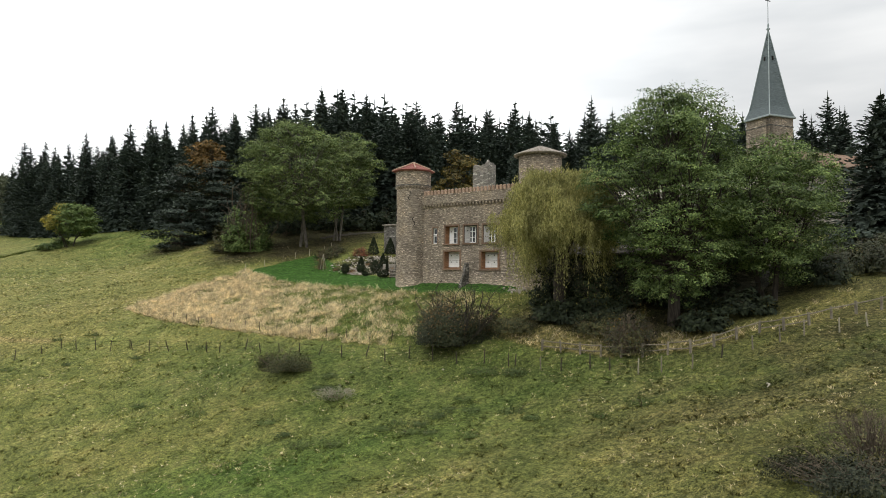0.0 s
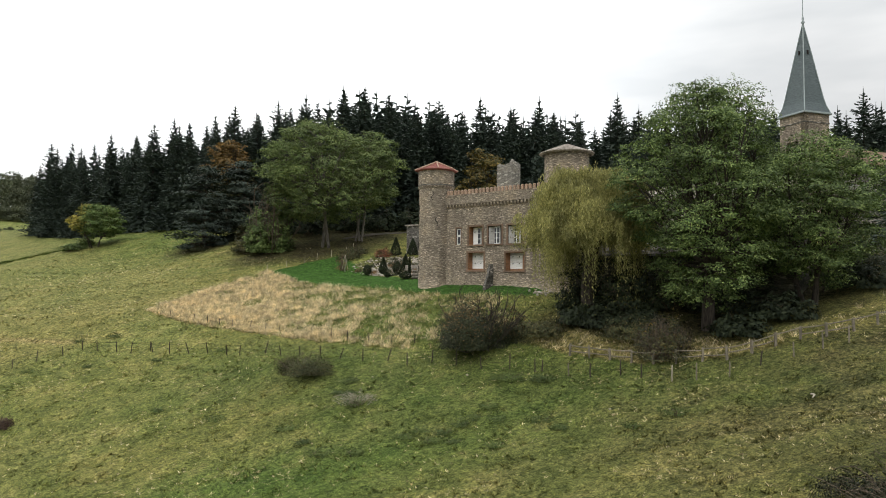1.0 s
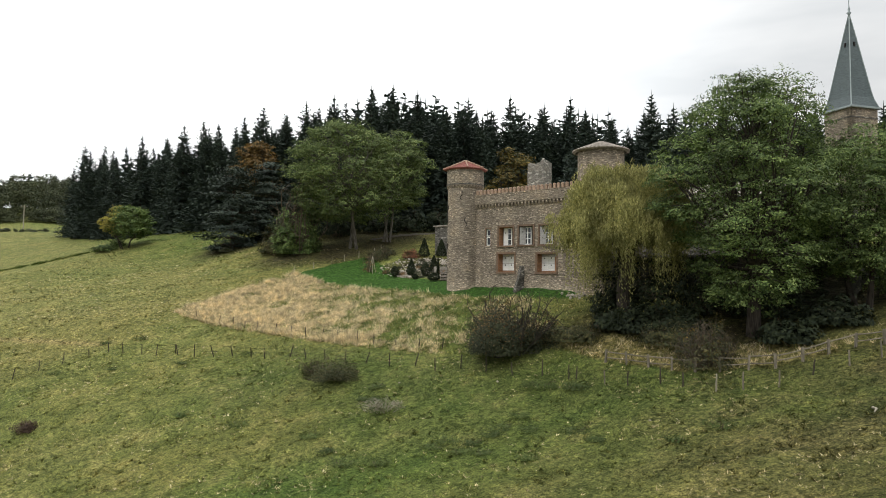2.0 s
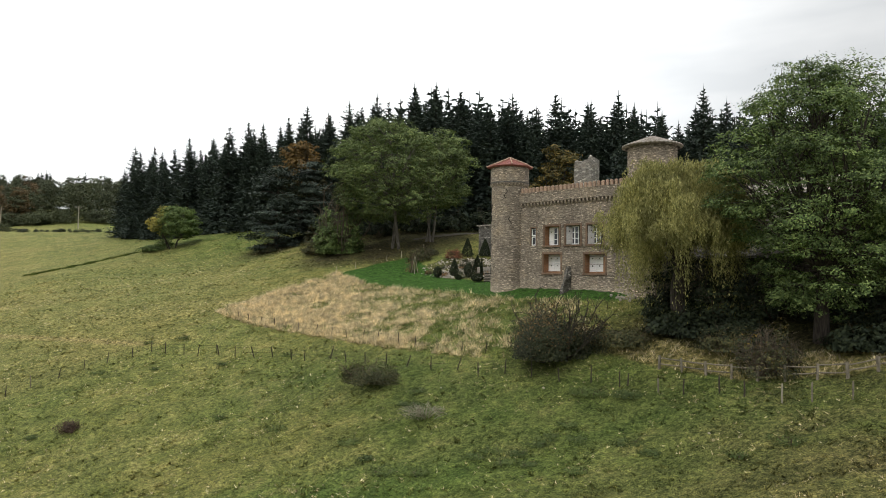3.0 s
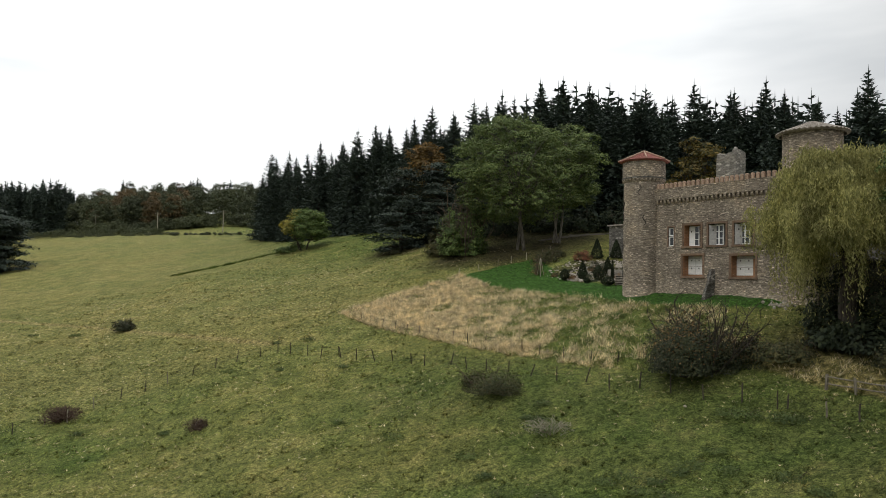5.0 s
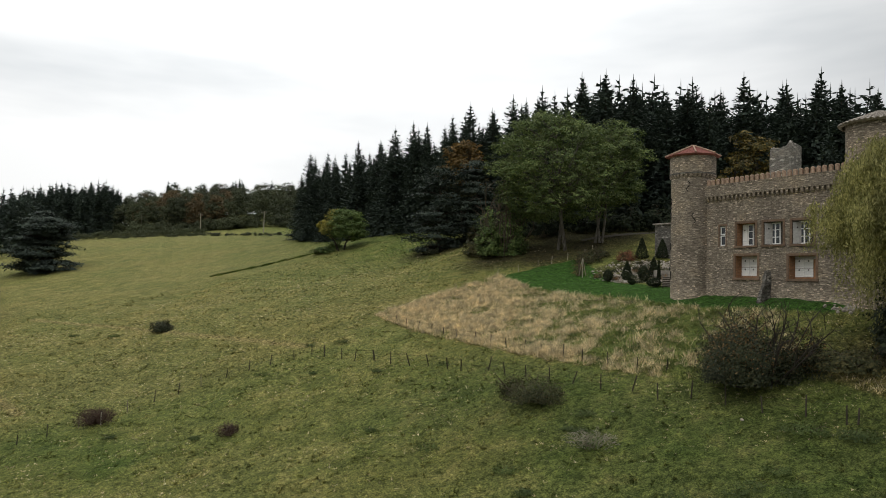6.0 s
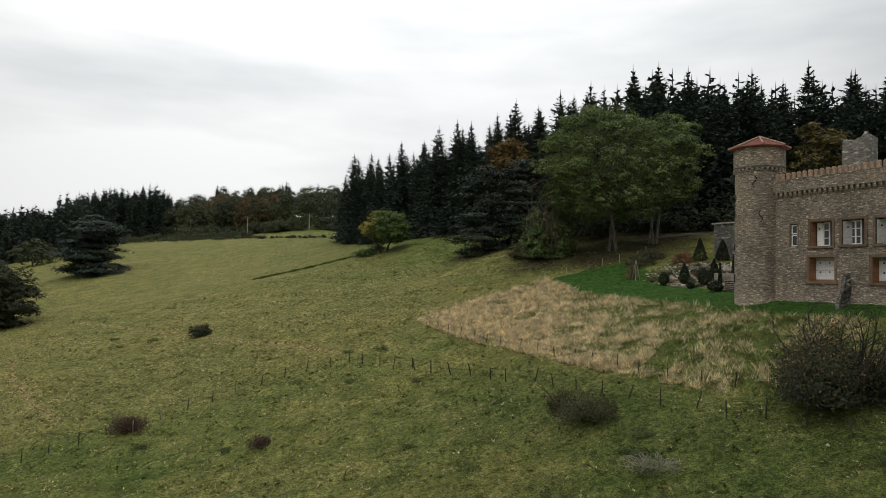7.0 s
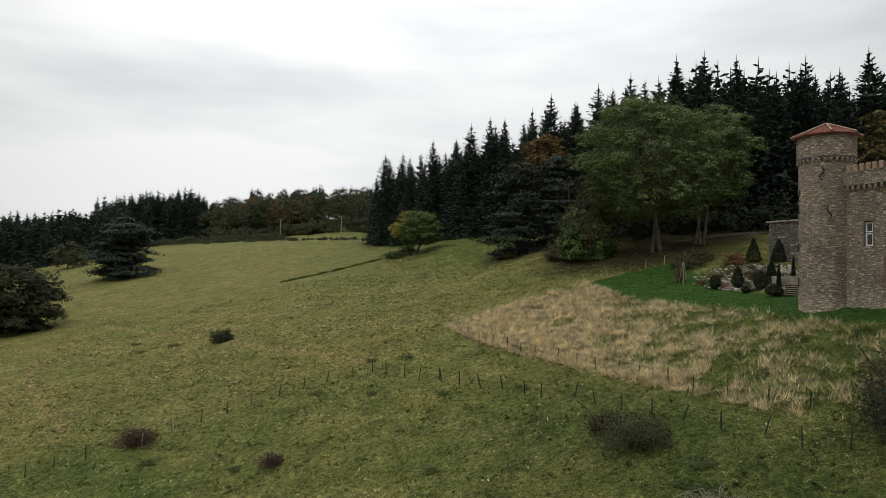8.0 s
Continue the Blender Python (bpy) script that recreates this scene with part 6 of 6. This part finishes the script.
# ---- the rock garden beside the round tower ----
rng = np.random.default_rng(31)
stones = []
ico = bmesh.new()
bmesh.ops.create_icosphere(ico, subdivisions=1, radius=1.0)
base_v = np.array([v.co[:] for v in ico.verts])
base_f = np.array([[v.index for v in f.verts] for f in ico.faces])
ico.free()
while len(stones) < 1500:
    x, y = rng.uniform(43, 54), rng.uniform(60.5, 76)
    band = math.exp(-(float(near_line(np.array([x]), np.array([y]), [(44.6, 67.4), (47.0, 69.5), (50.5, 71.0), (51.5, 69.0), (47.0, 63.5)])[0]) / 1.5) ** 2)
    if not inside(np.array([x]), np.array([y]), GARDEN)[0] or rng.random() > 0.12 + 0.88 * band:
        continue
    s = rng.uniform(0.05, 0.11) + 0.10 * rng.random() ** 5
    vv = base_v * (1 + 0.22 * np.sin(base_v[:, [1, 2, 0]] * 4 + rng.uniform(0, 6, 3))) * s * rng.uniform(0.5, 1.6, 3) * (1, 1, 0.6)
    stones.append((vv + (x, y, ground_at(x, y) + s * 0.3), base_f))
rocks = new("rockery_stones", mesh_of("rockery_stones", *joined(stones), STONE_WHITE))
tagged(rocks, "pale broken stones of the rock garden", "stones", kind="stuff")


def garden_patch(name, ring, mat, label, lift):
    """A thin laid surface that follows the ground."""
    pts = np.array(ring)
    x0, y0 = pts.min(0)
    x1, y1 = pts.max(0)
    xs, ys = np.arange(x0, x1, 0.5), np.arange(y0, y1, 0.5)
    bm = bmesh.new()
    for a in xs:
        for b in ys:
            if inside(np.array([a + 0.25]), np.array([b + 0.25]), ring)[0]:
                bm.faces.new([bm.verts.new((p, q, ground_at(p, q) + lift + 0.05 * math.sin(p * 3) * math.sin(q * 2.3))) for p, q in ((a, b), (a + 0.5, b), (a + 0.5, b + 0.5), (a, b + 0.5))])
    bmesh.ops.remove_doubles(bm, verts=bm.verts, dist=0.01)
    me = bpy.data.meshes.new(name)
    bm.to_mesh(me)
    bm.free()
    me.materials.append(mat)
    tagged(new(name, me), label, "ground", kind="structure")


garden_patch("path", [(52.0, 88.5), (58.0, 89.3), (66.0, 87.5), (66.0, 86.0), (58.0, 87.6), (52.0, 87.2)], GRAVEL, "pale gravel path under the trees", 0.06)
low_wall = thing("garden_wall", pose(47.6, 64.6, ground_at(47.6, 64.6), 0, 0, -60), "low whitewashed garden wall behind the shrubs", "wall")
part("masonry", box(bmesh.new(), -1.0, 2.4, -0.18, 0.18, -0.4, 0.85, 0.03), STONE_WHITE, low_wall)
steps = thing("garden_steps", pose(44.5, 59.9, ground_at(44.5, 59.9), 0, 0, -38), "pale stone steps beside the tower foot", "steps")
for k in range(6):
    # dark risers carry the shadow of each nosing in their colour
    part("riser", box(bmesh.new(), -0.48, 0.48, 0.34 * k + 0.06, 0.34 * k + 0.40, -0.4, 0.16 * (k + 1) - 0.06), STONE_DARK, steps)
    part("tread", box(bmesh.new(), -0.52, 0.52, 0.34 * k, 0.34 * k + 0.42, 0.16 * (k + 1) - 0.06, 0.16 * (k + 1), 0.015), STONE_WHITE, steps)


def topiary(seed, m, wide, tall, label, egg, mat=None):
    rng = np.random.default_rng(seed)
    mat = mat or LEAF_YEW
    t = thing("clipped_yew", m, label, "shrub", "clipped shrubs of the garden")
    n = int(700 + 900 * wide * tall)
    q = rng.uniform(0, 1, n)
    prof = np.sin(np.pi * (0.12 + 0.86 * q)) ** 0.8 if egg else (1 - q) ** 0.75 * np.minimum(1, q * 6 + 0.5)
    a = rng.uniform(0, 6.283, n)
    r = wide * prof * rng.uniform(0.75, 1.04, n)
    p = np.stack([r * np.cos(a), r * np.sin(a), 0.05 + tall * q], 1)
    part("foliage", mesh_of("foliage", *leaves_at(p, rng, 0.075, 0.5), mat), mat, t)
    vv, ff = tube([(0, 0, -0.2), (0, 0, tall * 0.6)], [0.06, 0.03], 6)
    part("stem", mesh_of("stem", vv, ff, BARK), BARK, t)


for k, (x, y, w, h, egg) in enumerate(((43.9, 68.6, 0.55, 1.35, True), (45.9, 68.3, 0.75, 1.9, False), (45.4, 64.7, 0.62, 1.75, True), (47.7, 66.4, 0.75, 2.3, False), (46.7, 64.2, 0.24, 2.2, False), (48.7, 65.0, 0.26, 2.7, False), (51.8, 74.3, 0.95, 2.7, False), (53.4, 72.8, 0.95, 2.5, False), (45.1, 67.2, 0.5, 1.0, True), (44.0, 61.2, 0.8, 0.85, True), (43.7, 64.2, 0.4, 0.6, True))):
    topiary(300 + k, on_ground(x, y), w * 0.85, h * 0.84, "clipped dark yew cone in the rock garden" if not egg else "clipped dark egg-shaped yew in the garden", egg)
bush("red_shrub", 320, on_ground(50.2, 74.8), "rust-red autumn shrub in the rock garden", "shrub", LEAF_RED, 1.1, 1.2, 140, 12, 0.075, 30)
bush("young_tree", 321, on_ground(43.2, 73.0), "thin staked young tree at the lawn", "shrub", LEAF_RUST, 0.9, 2.3, 50, 8, 0.06, 26)
bush("garden_shrub", 322, on_ground(46.6, 77.0), "tawny shrub above the lawn", "shrub", LEAF_SCRUB, 1.8, 1.5, 160, 12, 0.09, 40)
bush("garden_shrub", 323, on_ground(48.6, 78.4), "tawny shrub above the lawn", "shrub", LEAF_SCRUB, 1.6, 1.3, 140, 12, 0.09, 40)
bush("garden_shrub", 324, on_ground(49.0, 69.5), "silvery low planting among the stones", "shrub", LEAF_BRAMBLE, 1.3, 0.7, 130, 12, 0.07, 30)
for k in range(34):
    x, y = 43.8 + rng.uniform(0, 7.5), 61.5 + rng.uniform(0, 13)
    if inside(np.array([x]), np.array([y]), GARDEN)[0]:
        bush("garden_plant", 330 + k, on_ground(x, y), "low garden plant among the stones", "plant", (LEAF_SCRUB, LEAF_YEW, LEAF_BRAMBLE, LEAF_RUST)[k % 4], rng.uniform(0.3, 0.6), rng.uniform(0.25, 0.6), 40, 10, 0.05, 14, group="low plants of the rock garden")
tripod = thing("stake_tripod", on_ground(43.2, 72.4), "three pale stakes tied round a sapling", "stakes")
for k in range(3):
    a = 2.09 * k
    vv, ff = tube([(0.45 * math.cos(a), 0.45 * math.sin(a), -0.1), (0.03 * math.cos(a), 0.03 * math.sin(a), 1.9)], [0.035, 0.03], 6)
    part("stake", mesh_of("stake", vv, ff, WOOD_PALE), WOOD_PALE, tripod)
rubble = []
for k in range(26):
    x, y = 45.2 + rng.normal(0, 0.5), 42.4 + rng.normal(0, 0.6)
    s = rng.uniform(0.07, 0.19)
    vv = base_v * (1 + 0.2 * np.sin(base_v[:, [1, 2, 0]] * 4 + rng.uniform(0, 6, 3))) * s * rng.uniform(0.7, 1.3, 3)
    rubble.append((vv + (x, y, ground_at(x, y) + s * 0.3), base_f))
tagged(new("rubble_heap", mesh_of("rubble_heap", *joined(rubble), STONE_WHITE)), "small heap of pale rubble at the wall's foot", "stones", kind="stuff")

for k, (x, y) in enumerate([(27.7, 42.2), (24.4, 41.1), (31.5, 36.5), (32.1, 25.2)]):
    s = 0.07 + 0.015 * (k % 3)
    stone = thing("field_stone", on_ground(x, y, 40 * k), "small pale stone lying in the pasture", "stone", "stones in the pasture")
    part("stone", mesh_of("stone", base_v * (1 + 0.2 * np.sin(base_v[:, [1, 2, 0]] * 4 + k)) * (s * 1.3, s, s * 0.7) + (0, 0, s * 0.4), base_f, WOOD_PALE, True), WOOD_PALE, stone)

# ---- grass ----


def blades(x, y, rng, tall, wide, per, lean, cover, mat, name, label, spread=0.05):
    """Tufts of grass: a few pointed blades each, as one stuff."""
    n = len(x)
    a = rng.uniform(0, 6.283, (n, per))
    h = tall[:, None] * rng.uniform(0.55, 1.25, (n, per))
    bx = x[:, None] + rng.normal(0, spread, (n, per))
    by = y[:, None] + rng.normal(0, spread, (n, per))
    bz = np.repeat(land(x, y)[:, None], per, 1) - 0.02
    w = wide * rng.uniform(0.6, 1.4, (n, per))
    t = rng.uniform(0, 6.283, (n, per))
    dx, dy = np.cos(t) * w, np.sin(t) * w
    k = lean * h * rng.uniform(0.2, 1.2, (n, per))
    top = np.stack([bx + np.cos(a) * k, by + np.sin(a) * k, bz + h], -1)
    v = np.stack([np.stack([bx - dx, by - dy, bz], -1), np.stack([bx + dx, by + dy, bz], -1), top], 2).reshape(-1, 3)
    f = np.arange(n * per * 3).reshape(-1, 3)
    col = np.repeat(cover, per * 3, 0) if cover is not None else None
    ob = new(name, mesh_of(name, v, f, mat, cover=col))
    tagged(ob, label, "grass", kind="stuff")


rng = np.random.default_rng(40)
N = 170000
px, py = rng.uniform(-12, 52, N), 8 + 82 * rng.random(N) ** 1.25
far = np.hypot(px - 6, py - 8)
lawn_here = inside(px, py, LAWN) | inside(px, py, GARDEN)
clump = swell(px, py, 0.9, 9.0) + 0.6 * swell(px, py, 0.35, 2.0)
keep_it = ~lawn_here & (far < 85) & (rng.random(N) < 0.45 + 0.4 * clump) & (px < 45)
px, py, clump = px[keep_it], py[keep_it], clump[keep_it]
blades(px, py, rng, np.clip(0.07 + 0.05 * clump, 0.03, 0.2), 0.024, 3, 1.7, cover_of(px, py), GRASS, "pasture_grass", "grazed tufts of pasture grass")
N = 26000
px, py = rng.uniform(-20, 50, N), 8 + 120 * rng.random(N) ** 1.1
keep_it = ~inside(px, py, LAWN) & ~inside(px, py, GARDEN) & ~inside(px, py, ROUGH) & (rng.random(N) < 0.4 + 0.5 * swell(px, py, 2.8, 3.0)) & (px < 44)
px, py = px[keep_it], py[keep_it]
blades(px, py, rng, rng.uniform(0.07, 0.22, len(px)), 0.035, 8, 1.5, cover_of(px, py) * 0.8 + (0, 0.12, 0.12, 0), GRASS, "grass_tussocks", "coarse ungrazed tussocks in the pasture")
N = 30000
px, py = rng.uniform(-20, 50, N), 8 + 110 * rng.random(N) ** 1.1
keep_it = ~inside(px, py, LAWN) & ~inside(px, py, GARDEN) & (rng.random(N) < 0.35 + 0.7 * swell(px, py, 3.5, 6.0)) & (px < 46)
px, py = px[keep_it], py[keep_it]
blades(px, py, rng, rng.uniform(0.05, 0.15, len(px)), 0.017, 5, 1.8, None, STRAW, "dry_stalks", "bleached stalks scattered through the pasture")
N = 50000
px, py = rng.uniform(22, 43, N), rng.uniform(37, 80, N)
dry = cover_of(px, py)
clump = swell(px, py, 0.5, 1.0) * 0.6 + swell(px, py, 1.8, 6.0) * 0.6
keep_it = inside(px, py, ROUGH) & (rng.random(N) < 0.06 + 0.85 * dry[:, 2] + 0.28 * clump)
px, py, clump = px[keep_it], py[keep_it], clump[keep_it]
blades(px, py, rng, np.clip(0.40 + 0.32 * clump, 0.14, 0.9) * rng.uniform(0.6, 1.3, len(px)), 0.017, 9, 1.0, None, STRAW, "tall_dry_grass", "tall bleached dry grass below the lawn", 0.10)
N = 34000
px, py = rng.uniform(22, 43, N), rng.uniform(37, 80, N)
keep_it = inside(px, py, ROUGH)
px, py = px[keep_it], py[keep_it]
blades(px, py, rng, np.clip(0.17 + 0.13 * swell(px, py, 0.9, 3.0), 0.05, 0.5), 0.030, 4, 2.0, None, RANK, "rank_grass", "rank green grass between the dry stems")
N = 9000
px, py = rng.uniform(36, 54, N), rng.uniform(15, 39, N)
keep_it = inside(px, py, VERGE) & (rng.random(N) < (0.5 + 0.5 * swell(px, py, 1.3, 4.0)) * np.where(px > 43, 0.35, 1.0))
px, py = px[keep_it], py[keep_it]
pale_one = rng.random(len(px)) < 0.5
for pick, cov, mat, name, label in ((pale_one, None, STRAW, "verge_straw", "pale rank grass along the wooden fence"), (~pale_one, (0, 0.25, 0.25, 0), GRASS, "verge_grass", "green rank grass along the wooden fence")):
    col = None if cov is None else cover_of(px[pick], py[pick]) * 0 + cov
    blades(px[pick], py[pick], rng, np.clip(0.30 + 0.2 * swell(px[pick], py[pick], 0.9, 2.0), 0.1, 0.6), 0.020, 6, 1.2, col, mat, name, label, 0.09)
N = 1000
q = rng.random(N)
q = q + 0.03 * np.sin(q * 40)
px, py = 6.5 + 17.5 * q + rng.normal(0, 0.22, N), 135.7 - 2.2 * q + 0.25 * np.sin(q * 9) + rng.normal(0, 0.55, N)
blades(px, py, rng, rng.uniform(0.10, 0.36, N), 0.05, 4, 1.0, cover_of(px, py) * 0 + (0, 0.9, 0, 0.1), GRASS, "ditch_rushes", "dark rushes along a shallow ditch")
